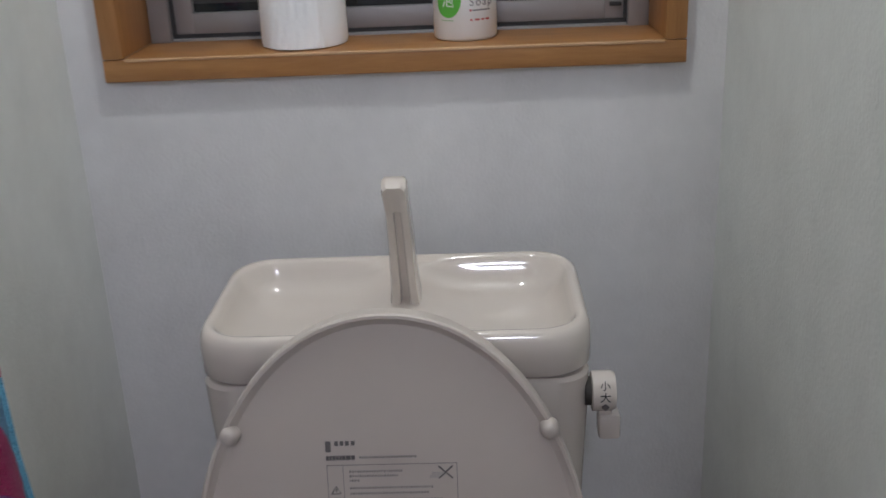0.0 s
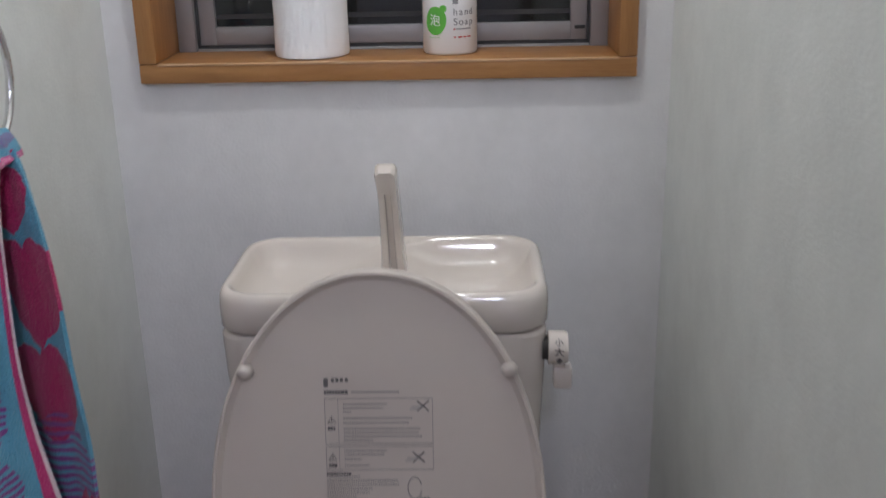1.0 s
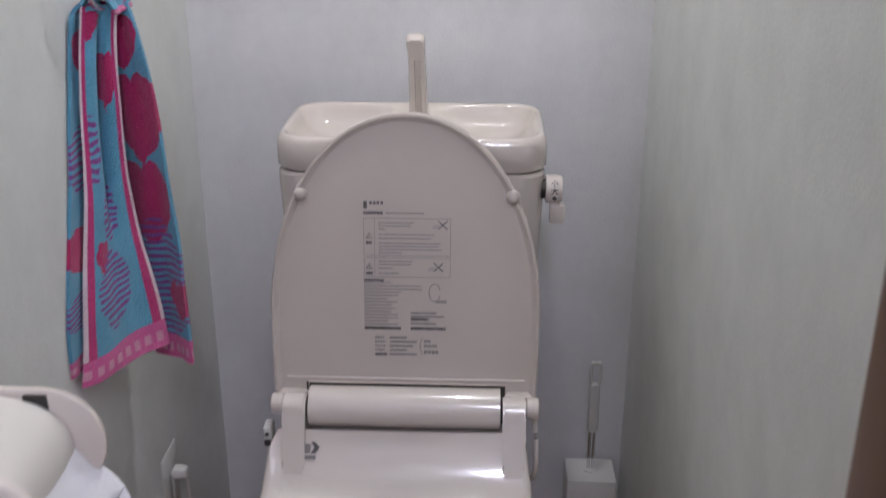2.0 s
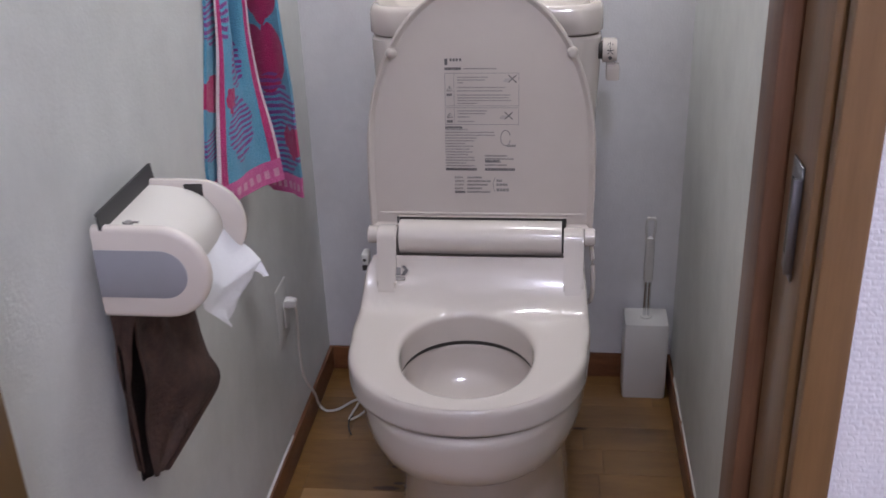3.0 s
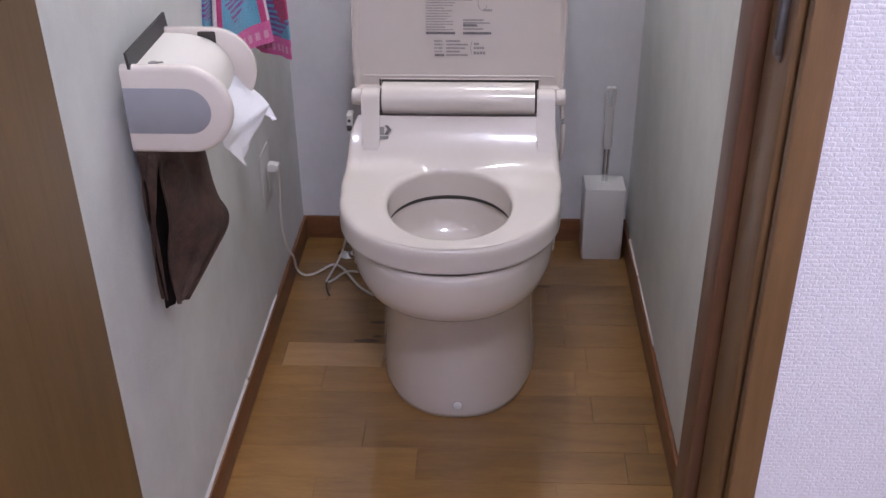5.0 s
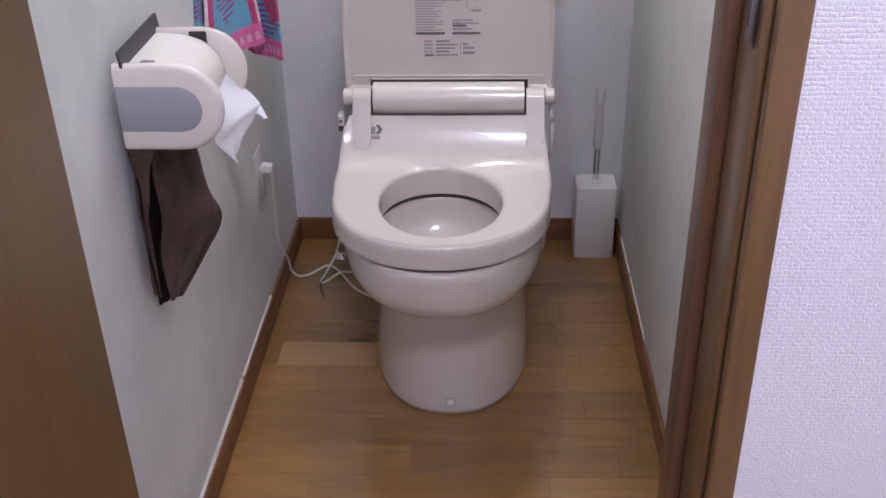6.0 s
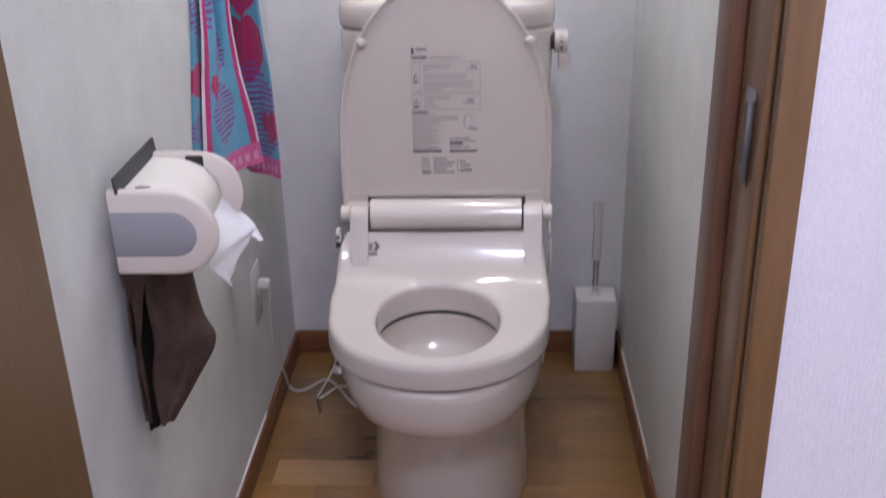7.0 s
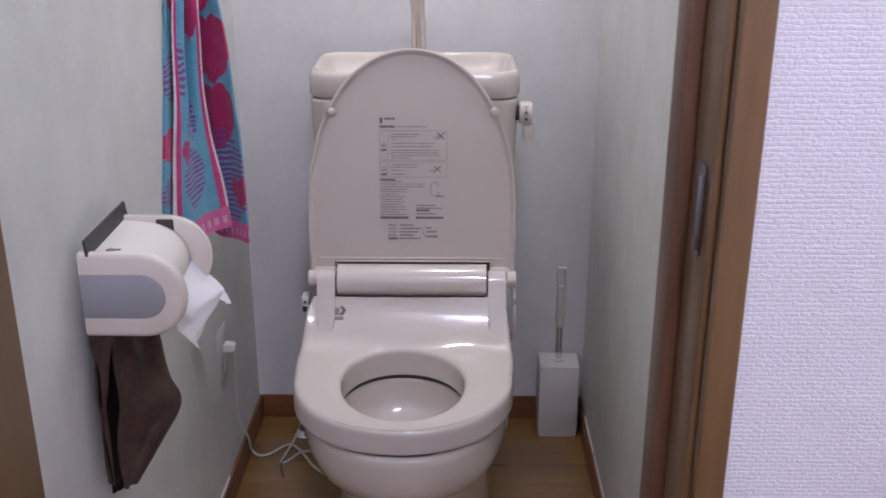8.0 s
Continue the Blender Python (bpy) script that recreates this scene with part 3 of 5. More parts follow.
rings = [egg(centre(z), h, f, b, z, power=2.3) for z, h, f, b in prof]
inner = [(0.3865, 0.107, -0.782, -0.527), (0.3825, 0.1055, -0.780, -0.5305), (0.376, 0.1050, -0.780, -0.5315), (0.363, 0.1045, -0.779, -0.5345), (0.349, 0.103, -0.777, -0.539), (0.335, 0.1005, -0.774, -0.546),
         (0.322, 0.096, -0.769, -0.559), (0.311, 0.090, -0.762, -0.570), (0.301, 0.082, -0.753, -0.585), (0.292, 0.072, -0.742, -0.604), (0.283, 0.062, -0.730, -0.624), (0.272, 0.052, -0.709, -0.636), (0.262, 0.044, -0.690, -0.640), (0.245, 0.038, -0.672, -0.642), (0.215, 0.010, -0.660, -0.648)]
rings += [egg(SX, h, f, b, z, power=2.05) for z, h, f, b in inner]
loft(bm, rings)
tpart("bowl", bm, PORCELAIN, angle=85)
bm = bmesh.new()
loft(bm, [egg(SX, 0.0490, -0.703, -0.638, 0.269, power=2.05), egg(SX, 0.0525, -0.710, -0.6355, 0.2725, power=2.05)])
tpart("water", bm, WATER, label="still water in the bowl")
# grey ring whose colour imitates the dark recess round the cap
bm = bmesh.new()
tube(bm, [(CX + 0.004, -0.672, 0.030), (CX + 0.004, -0.6785, 0.030), (CX + 0.004, -0.6790, 0.030)], [0.0105, 0.0105, 0.0095], 18)
tpart("bolt_ring", bm, BUMPER, label="greyish ring for the shaded recess round the bolt cap")
bm = bmesh.new()
tube(bm, [(CX + 0.004, -0.672, 0.030), (CX + 0.004, -0.6805, 0.030), (CX + 0.004, -0.6825, 0.030)], [0.0085, 0.0085, 0.0060], 18)
tpart("bolt_cap", bm, CAULK, label="round white bolt cap")

# tank and its basin lid
TX0, TX1, TY0, TY1 = -0.197, 0.2065, -0.303, -0.070
bm = bmesh.new()
loft(bm, [rounded_rect(TX0 + 0.03, TX1 - 0.03, TY0 + 0.03, TY1, 0.40, 0.03), rounded_rect(TX0 + 0.02, TX1 - 0.02, TY0 + 0.022, TY1, 0.44, 0.035),
          rounded_rect(TX0 + 0.012, TX1 - 0.012, TY0 + 0.014, TY1, 0.62, 0.035), rounded_rect(TX0 + 0.004, TX1 - 0.004, TY0 + 0.006, TY1, 0.80, 0.035),
          rounded_rect(TX0 + 0.003, TX1 - 0.003, TY0 + 0.004, TY1, 0.846, 0.035), rounded_rect(TX0 + 0.006, TX1 - 0.006, TY0 + 0.007, TY1, 0.850, 0.035)])
tpart("tank", bm, PORCELAIN)
bm = bmesh.new()


def rim(inset, z, r=0.05):
    ring = rounded_rect(TX0 + inset, TX1 - inset, TY0 + inset, TY1 - inset, z, max(r - inset * 0.6, 0.012), 8)
    out = []
    for p, q in zip(ring, ring[1:] + ring[:1]):
        k = max(1, int((Vector(q) - Vector(p)).length / 0.008))
        out += [tuple(Vector(p).lerp(Vector(q), i / k)) for i in range(k)]
    return out


def even(ring, count=150):
    """The same closed outline with evenly spread corners, begun at the middle of its right side."""
    pts = [Vector(p) for p in ring]
    start = min(range(len(pts)), key=lambda i: (abs(pts[i].y - (TY0 + TY1) / 2) + (10 if pts[i].x < 0 else 0)))
    pts = pts[start:] + pts[:start] + [pts[start]]
    run = [0.0]
    for p, q in zip(pts, pts[1:]):
        run.append(run[-1] + (q - p).length)
    out, k = [], 0
    for i in range(count):
        d = run[-1] * i / count
        while run[k + 1] < d:
            k += 1
        out.append(pts[k].lerp(pts[k + 1], (d - run[k]) / max(run[k + 1] - run[k], 1e-9)))
    return out


SPX = CX + 0.0045


def mound(p):
    """The basin floor swells up round the foot of the spout and carries a shallow runnel down its middle."""
    if p.z > 0.895:
        return p
    back = max(0.0, min(1.0, (p.y + 0.215) / 0.105))
    back = back * back * (3 - 2 * back)
    d = abs(p.x - SPX)
    swell = 0.024 * back * math.exp(-(d / 0.034) ** 1.6) - 0.004 * back * math.exp(-(d / 0.007) ** 2)
    return Vector((p.x, p.y, min(p.z + swell, max(p.z, 0.8985))))


outer = [rim(0.010, 0.8525), rim(0.003, 0.8530), rim(0.0, 0.857), rim(0.0, 0.88), rim(0.001, 0.893), rim(0.004, 0.900), rim(0.008, 0.9035), rim(0.012, 0.9030),
         rim(0.0155, 0.899), rim(0.019, 0.891), rim(0.023, 0.882), rim(0.029, 0.874), rim(0.038, 0.867), rim(0.050, 0.862), rim(0.064, 0.859), rim(0.078, 0.8575), rim(0.090, 0.857), rim(0.100, 0.857), rim(0.108, 0.857)]
loft(bm, [[mound(p) for p in even(r)] for r in outer])
tpart("basin_lid", bm, PORCELAIN, angle=60)
# spout: an open runnel between two lips, bending forward at its top
bm = bmesh.new()
section = [(-1.0, -0.55), (-0.86, -0.95), (-0.40, -1.0), (-0.31, -0.95), (-0.22, -0.62), (0.22, -0.62), (0.31, -0.95), (0.40, -1.0), (0.86, -0.95), (1.0, -0.55), (1.0, 0.55), (0.75, 1.0), (-0.75, 1.0), (-1.0, 0.55)]
shut = [(-1.0, -0.55), (-0.86, -0.95), (-0.40, -1.0), (-0.31, -1.0), (-0.22, -1.0), (0.22, -1.0), (0.31, -1.0), (0.40, -1.0), (0.86, -0.95), (1.0, -0.55), (1.0, 0.55), (0.75, 1.0), (-0.75, 1.0), (-1.0, 0.55)]
sp_rings = []
for y, z, wx, wy in ((-0.120, 0.850, 0.0215, 0.030), (-0.124, 0.872, 0.0180, 0.027), (-0.128, 0.886, 0.0160, 0.024), (-0.140, 0.912, 0.0150, 0.021), (-0.155, 0.950, 0.0143, 0.019), (-0.172, 0.985, 0.0135, 0.017),
                     (-0.186, 1.004, 0.0132, 0.016), (-0.188, 1.0065, 0.0132, 0.016), (-0.200, 1.021, 0.0138, 0.015), (-0.209, 1.029, 0.0138, 0.013), (-0.216, 1.0335, 0.0125, 0.010), (-0.221, 1.035, 0.0080, 0.006)):
    t = max(0, min(1, (z - 0.9) / 0.12))
    nrm = Vector((0, math.cos(radians(35 * t)), math.sin(radians(35 * t))))
    sp_rings.append([Vector((SPX + a * wx, y, z)) + nrm * (c * wy) for a, c in (section if z < 1.005 else shut)])
loft(bm, sp_rings)
bmesh.ops.bevel(bm, geom=[e for e in bm.edges if len(e.link_faces) == 2 and e.calc_face_angle(0) > 0.5], offset=0.0012, segments=2, affect="EDGES")
tpart("spout", bm, PLASTIC, angle=35)
lever = thing("flush_lever", "", "")
lever.parent = toilet
lever.location = Vector((0.2020, -0.272, 0.822)) + TO
# dark disc put where shade falls between knob and tank
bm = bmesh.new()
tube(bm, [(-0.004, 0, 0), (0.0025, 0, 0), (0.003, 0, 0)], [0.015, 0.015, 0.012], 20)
part("collar", bm, GAPSHADE_TRIM, lever, "dark disc for the shade between knob and tank")
bm = bmesh.new()
tube(bm, [(0.0025, 0, 0), (0.0035, 0, 0), (0.023, 0, 0), (0.027, 0, 0), (0.028, 0, 0)], [0.018, 0.021, 0.021, 0.019, 0.012], 28)
part("knob", bm, PLASTIC, lever)
bm = bmesh.new()
add_box(bm, 0.010, 0.024, -0.009, 0.010, -0.030, -0.012, 0.003)
add_box(bm, 0.010, 0.033, -0.012, 0.012, -0.052, -0.0235, 0.004)
part("handle", bm, PLASTIC, lever)
text_part("mark", "大", 0.0120, pose(0.0155, -0.0212, 0.002, 90), BLACK, lever, 0.0003)
text_part("mark", "小", 0.0105, pose(0.0155, -0.0170, 0.0131, 52), BLACK, lever, 0.0003)
bm = bmesh.new()
loft(bm, [[(0.0155, -0.0214, -0.0125), (0.0195, -0.0214, -0.0085), (0.0155, -0.0214, -0.0045), (0.0115, -0.0214, -0.0085)],
          [(0.0155, -0.0180, -0.0125), (0.0195, -0.0180, -0.0085), (0.0155, -0.0180, -0.0045), (0.0115, -0.0180, -0.0085)]])
part("mark", bm, PRINT, lever)

# seat: a flat ring whose back climbs to a ridge in front of the roller
SEAT_N = 96


def seat_outer(i):
    t = 2 * math.pi * i / SEAT_N
    c, s = math.cos(t), math.sin(t)
    if s <= 0:
        return 0.189 * math.copysign(abs(c) ** 0.92, c), -0.620 + 0.198 * math.copysign(abs(s) ** 0.96, s)
    k = max(abs(c) / 0.179, abs(s) / 0.150)
    x, y = c / k, s / k
    return x * (1.056 + 0.035 * (y / 0.15) * (1 - y / 0.15) * 4 - 0.035 * (y / 0.150) ** 2), -0.620 + y


def seat_hole(i):
    t = 2 * math.pi * i / SEAT_N
    c, s = math.cos(t), math.sin(t)
    return 0.1045 * math.copysign(abs(c) ** 0.95, c), -0.645 + (0.135 if s < 0 else 0.112) * math.copysign(abs(s) ** 0.97, s)


def rise(y):
    t = max(0.0, min(1.0, (y + 0.536) / 0.066))
    return 0.079 * t ** 1.5


def seat_loop(share, drop, grow=0.0):
    ring = []
    for i in range(SEAT_N):
        (x0, y0), (x1, y1) = seat_outer(i), seat_hole(i)
        x, y = x0 + (x1 - x0) * share, y0 + (y1 - y0) * share
        lift = rise(y)
        if grow:
            d = Vector((x, y + 0.63, 0)).normalized() * grow
            x, y = x + d.x, y + d.y
        ring.append((SX + x - 0.03 * (y + 0.65) * share, y, 0.446 + lift - drop))
    return ring


def flat(ring, z):
    return [(x, y, z) for x, y, _ in ring]


bm = bmesh.new()
loops = [flat(seat_loop(0, 0, -0.006), 0.3995), flat(seat_loop(0, 0), 0.4035), flat(seat_loop(0, 0), 0.4085), seat_loop(0, 0.020), seat_loop(0, 0.014), seat_loop(0, 0.007, -0.001), seat_loop(0, 0.003, -0.003), seat_loop(0, 0.0009, -0.0065),
         seat_loop(0.13, 0.0), seat_loop(0.26, 0.0), seat_loop(0.36, 0.0), seat_loop(0.48, 0.0), seat_loop(0.7, 0.0), seat_loop(0.87, 0.0003), seat_loop(0.935, 0.0013), seat_loop(0.975, 0.0034), seat_loop(0.996, 0.0070), seat_loop(1.0, 0.0110),
         seat_loop(1.0, 0.026, 0.001), flat(seat_loop(1.0, 0, 0.001), 0.3945), flat(seat_loop(1.0, 0, 0.008), 0.3940), flat(seat_loop(1.0, 0, 0.010), 0.407)]
rows = loft(bm, loops, False, False)
for i in range(SEAT_N):
    bm.faces.new((rows[-1][i], rows[-1][(i + 1) % SEAT_N], rows[0][(i + 1) % SEAT_N], rows[0][i]))
seat = tpart("seat", bm, PLASTIC, label="ivory plastic heated seat ring", angle=60)
# two dark bands paint in the shade of the gap under the seat
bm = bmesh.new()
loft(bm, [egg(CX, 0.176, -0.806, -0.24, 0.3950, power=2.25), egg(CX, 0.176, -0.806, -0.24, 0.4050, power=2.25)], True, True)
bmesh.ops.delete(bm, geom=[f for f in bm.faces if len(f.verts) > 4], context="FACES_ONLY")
tpart("seat_gap_shade", bm, GAPSHADE_TRIM, label="dark band for the shade in the gap under the seat")
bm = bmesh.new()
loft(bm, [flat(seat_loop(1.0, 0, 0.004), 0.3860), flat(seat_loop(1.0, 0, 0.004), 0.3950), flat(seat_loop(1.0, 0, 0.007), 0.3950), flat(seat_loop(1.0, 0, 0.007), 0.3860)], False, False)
tpart("seat_gap_shade", bm, GAPSHADE_TRIM, label="dark band for the shade in the gap under the seat")
# rear housing behind the seat
bm = bmesh.new()
loft(bm, [rounded_rect(-0.172, 0.182, -0.478, -0.26, 0.41, 0.03), rounded_rect(-0.174, 0.184, -0.477, -0.26, 0.45, 0.03), rounded_rect(-0.170, 0.180, -0.474, -0.27, 0.500, 0.02), rounded_rect(-0.16, 0.17, -0.468, -0.28, 0.508, 0.02)])
tpart("housing", bm, PLASTIC)
# roller between the two arms
bm = bmesh.new()
tube(bm, [(-0.1325, -0.443, 0.545), (-0.132, -0.443, 0.545), (0.1410, -0.443, 0.545), (0.1415, -0.443, 0.545)], [0.027, 0.0295, 0.0295, 0.027], 32)
tpart("roller", bm, PLASTIC)
# dark block paints in the shade of the notch behind the roller
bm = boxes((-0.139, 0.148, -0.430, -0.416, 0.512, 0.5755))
tpart("roller_gap_shade", bm, GAPSHADE_TRIM, label="dark block for the shade behind the roller")
for x0, x1 in ((-0.168, -0.1355), (0.1445, 0.177)):
    bm = bmesh.new()
    k = 10
    rows = []
    for i in range(k + 1):
        a = math.pi * i / k
        rows.append((-0.452 - 0.022 * math.cos(a), 0.552 + 0.016 * math.sin(a)))
    outline = [(-0.507, 0.470), (-0.499, 0.4865), (-0.490, 0.508), (-0.482, 0.530)] + rows + [(-0.43, 0.455)]
    loft(bm, [[(x0, y, z) for y, z in outline], [(x1, y, z) for y, z in outline]])
    bmesh.ops.bevel(bm, geom=[e for e in bm.edges if abs(e.verts[0].co.x - e.verts[1].co.x) < 1e-6], offset=0.0025, segments=2, affect="EDGES")
    tpart("arm", bm, PLASTIC)
for x0, x1 in ((-0.188, -0.1685), (0.1775, 0.197)):
    bm = bmesh.new()
    tube(bm, [(x0, -0.446, 0.549), (x0 + 0.002, -0.446, 0.549), (x1 - 0.002, -0.446, 0.549), (x1, -0.446, 0.549)], [0.012, 0.015, 0.015, 0.012], 20)
    tpart("hinge_cap", bm, PLASTIC)

# lid: local frame with x across, v up along the lid, n towards the viewer
LB, LT = Vector((CX - 0.001, -0.436, 0.555)), Vector((CX - 0.001, -0.372, 0.960))
LV = (LT - LB).normalized()
LN = Vector((1, 0, 0)).cross(LV) * 1.0
LLEN = (LT - LB).length
lid = thing("lid", "", "")
lid.parent = toilet
LM = Matrix(((1, 0, LN.x, LB.x), (0, LV.y, LN.y, LB.y), (0, LV.z, LN.z, LB.z), (0, 0, 0, 1)))
lid.matrix_basis = Matrix.Translation(TO) @ LM


def lid_outline(inset, n=40):
    h = 0.191 - inset
    v0, vm, v1 = 0.0 + inset, 0.125, LLEN - inset
    pts = [(-h * 0.985, v0), (-h, vm * 0.6)]
    for i in range(n + 1):
        a = math.pi - math.pi * i / n
        c, s = math.cos(a), math.sin(a)
        pts.append((h * math.copysign(abs(c) ** 0.96, c), vm + (v1 - vm) * abs(s) ** 0.96))
    pts += [(h, vm * 0.6), (h * 0.985, v0)]
    nx0, nx1, nv = -0.139 - inset * 0.1, 0.145 + inset * 0.1, 0.0215 + inset * 0.15
    pts += [(nx1, v0), (nx1, nv), (nx0, nv), (nx0, v0)]
    return pts


bm = bmesh.new()
loft(bm, [[(x, v, n) for x, v in lid_outline(i)] for i, n in ((0.004, -0.026), (0.0, -0.022), (0.0, -0.002), (0.0015, 0.0), (0.0045, 0.0), (0.006, -0.002), (0.011, -0.006))])
part("lid_panel", bm, PLASTICMATT, lid, "ivory plastic lid inner face", angle=30)
bm = boxes((-0.172, 0.172, 0.0262, 0.0292, -0.0075, -0.0035), bevel=0.0012)
part("ledge", bm, PLASTIC, lid, "raised ridge along the lid's foot")
for x in (-0.145, 0.150):
    bm = bmesh.new()
    tube(bm, [(x, 0.297, -0.006), (x, 0.297, 0.003), (x, 0.297, 0.007), (x, 0.297, 0.009)], [0.0095, 0.0090, 0.0072, 0.0035], 16)
    part("bumper", bm, BUMPER, lid, "round translucent rubber bumper")

# printed notice on the lid
ZN = -0.0056


def ink(bm, x0, x1, v0, v1, lift=0.0):
    add_box(bm, x0, x1, v0, v1, ZN, ZN + 0.0003 + lift)


def words(bm, x0, x1, v, h, rng, gap=0.25):
    """A row of small bars about as wide as written signs."""
    x = x0
    while x < x1 - h * 0.4:
        wl = min(h * rng.uniform(0.45, 1.0), x1 - x)
        ink(bm, x, x + wl, v - h / 2, v + h / 2)
        x += wl + h * gap


rng = random.Random(4)
LX0, LX1 = -0.058, 0.064
VT = 0.268
bm = bmesh.new()
ink(bm, LX0, LX0 + 0.005, VT + 0.009, VT + 0.0195)
for x in (0.0085, 0.0135, 0.0185, 0.024):
    ink(bm, LX0 + x, LX0 + x + 0.0035, VT + 0.015, VT + 0.0195)
words(bm, LX0, LX0 + 0.027, VT + 0.003, 0.0045, rng, 0.12)
part("heading", bm, PRINT, lid, "dark printed heading and maker's mark")
bm = bmesh.new()
words(bm, LX0 + 0.031, LX0 + 0.085, VT + 0.003, 0.0022, rng)
for v0, v1 in ((VT - 0.058, VT - 0.004), (VT - 0.089, VT - 0.0605)):
    for a in ((LX0, LX1, v0, v0 + 0.0007), (LX0, LX1, v1 - 0.0007, v1), (LX0, LX0 + 0.0007, v0, v1), (LX1 - 0.0007, LX1, v0, v1), (LX0 + 0.015, LX0 + 0.0155, v0, v1)):
        ink(bm, *a)
part("box_rule", bm, PRINTLIGHT, lid, "thin printed box lines")
bm = bmesh.new()
for v, x1 in ((VT - 0.011, 0.072), (VT - 0.0155, 0.066), (VT - 0.020, 0.030), (VT - 0.0275, 0.100), (VT - 0.033, 0.095), (VT - 0.040, 0.108), (VT - 0.0445, 0.106), (VT - 0.049, 0.109),
              (VT - 0.0535, 0.055), (VT - 0.066, 0.070), (VT - 0.0705, 0.066), (VT - 0.076, 0.040), (VT - 0.0835, 0.050)):
    words(bm, LX0 + 0.021, LX0 + x1, v, 0.0021, rng, 0.42)
for k in range(15):
    v = VT - 0.097 - 0.0047 * k
    words(bm, LX0, LX0 + (0.082 if k in (1, 2) else rng.uniform(0.034, 0.055)), v, 0.0021, rng, 0.42)
for k in range(4):
    words(bm, LX0 + 0.066, LX0 + rng.uniform(0.09, 0.118), VT - 0.141 - 0.0052 * k, 0.0026, rng, 0.15)
for k in range(5):
    words(bm, LX0 + 0.015, LX0 + 0.030, VT - 0.178 - 0.0062 * k, 0.0030, rng, 0.4)
    words(bm, LX0 + 0.036, LX0 + rng.uniform(0.055, 0.075), VT - 0.178 - 0.0062 * k, 0.0030, rng, 0.15)
tagged(part("fine_print", bm, PRINTLIGHT, lid, "rows of small unreadable print"), kind="stuff")
bm = bmesh.new()
words(bm, LX0, LX0 + 0.028, VT - 0.0935, 0.0034, rng, 0.12)
words(bm, LX0, LX0 + 0.052, VT - 0.1640, 0.0044, rng, 0.12)
words(bm, LX0 + 0.066, LX0 + 0.118, VT - 0.1640, 0.0044, rng, 0.12)
words(bm, LX0 + 0.066, LX0 + 0.090, VT - 0.1500, 0.0034, rng, 0.12)
words(bm, LX0 + 0.015, LX0 + 0.032, VT - 0.2030, 0.0040, rng, 0.12)
tagged(part("bold_print", bm, PRINT, lid, "bolder rows of unreadable print"), kind="stuff")
for v in (VT - 0.031, VT - 0.075):
    bm = bmesh.new()
    x = LX0 + 0.0078
    corner = [(x - 0.0045, v - 0.002, ZN), (x, v + 0.0055, ZN), (x + 0.0045, v - 0.002, ZN), (x - 0.0045, v - 0.002, ZN)]
    tube(bm, corner, 0.0006, 4)
    ink(bm, x - 0.0006, x + 0.0006, v, v + 0.003)
    words(bm, x - 0.0048, x + 0.0045, v - 0.0085, 0.0042, rng, 0.1)
    part("warning_triangle", bm, PRINT, lid, "small printed warning triangle")
for v in (VT - 0.0135, VT - 0.074):
    bm = bmesh.new()
    x = LX1 - 0.011 - (0.006 if v < VT - 0.05 else 0)
    tube(bm, [(x - 0.0065, v - 0.006, ZN), (x + 0.0065, v + 0.006, ZN)], 0.0008, 4)
    tube(bm, [(x - 0.0065, v + 0.006, ZN), (x + 0.0065, v - 0.006, ZN)], 0.0008, 4)
    part("cross", bm, PRINT, lid, "printed cross")
    bm = bmesh.new()
    words(bm, x - 0.013, x + 0.001, v - 0.001, 0.003, rng, 0.05)
    words(bm, x - 0.015, x - 0.004, v - 0.004, 0.003, rng, 0.05)
    part("pictogram", bm, PRINTPALEGREY, lid, "pale printed pictogram")
bm = bmesh.new()
tube(bm, [(LX1 - 0.022 + 0.008 * math.cos(0.35 + k * 0.35), VT - 0.111 + 0.013 * math.sin(0.35 + k * 0.35), ZN) for k in range(17)], 0.0006, 4)
words(bm, LX1 - 0.020, LX1 - 0.003, VT - 0.124, 0.004, rng, 0.2)
part("sketch", bm, PRINTLIGHT, lid, "small printed sketch")
bm = bmesh.new()
tube(bm, [(LX1 - 0.040, VT - 0.178, ZN), (LX1 - 0.043, VT - 0.19, ZN), (LX1 - 0.040, VT - 0.202, ZN)], 0.0005, 4)
words(bm, LX1 - 0.037, LX1 - 0.026, VT - 0.183, 0.004, rng, 0.2)
words(bm, LX1 - 0.037, LX1 - 0.018, VT - 0.190, 0.004, rng, 0.2)
words(bm, LX1 - 0.037, LX1 - 0.014, VT - 0.199, 0.005, rng, 0.2)
part("sketch", bm, PRINTLIGHT, lid, "small printed sketch")

# small pieces on the toilet
bm = bmesh.new()
add_box(bm, -0.199, -0.187, -0.468, -0.440, 0.490, 0.520, 0.003)
tpart("side_switch", bm, CLEARPLASTIC, label="small grey side valve")
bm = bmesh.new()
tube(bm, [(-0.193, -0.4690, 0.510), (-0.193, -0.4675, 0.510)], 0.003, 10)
tpart("switch_dot", bm, GAPSHADE_TRIM)
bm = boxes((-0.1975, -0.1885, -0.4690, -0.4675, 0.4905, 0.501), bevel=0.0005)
tpart("switch_button", bm, GAPSHADE_TRIM, label="small black button")
bm = bmesh.new()
tube(bm, spline([(0.186, -0.40, 0.545), (0.192, -0.43, 0.52), (0.195, -0.45, 0.47), (0.193, -0.44, 0.43), (0.184, -0.40, 0.40)]), 0.0042, 10)
tpart("side_tube", bm, PLASTIC)
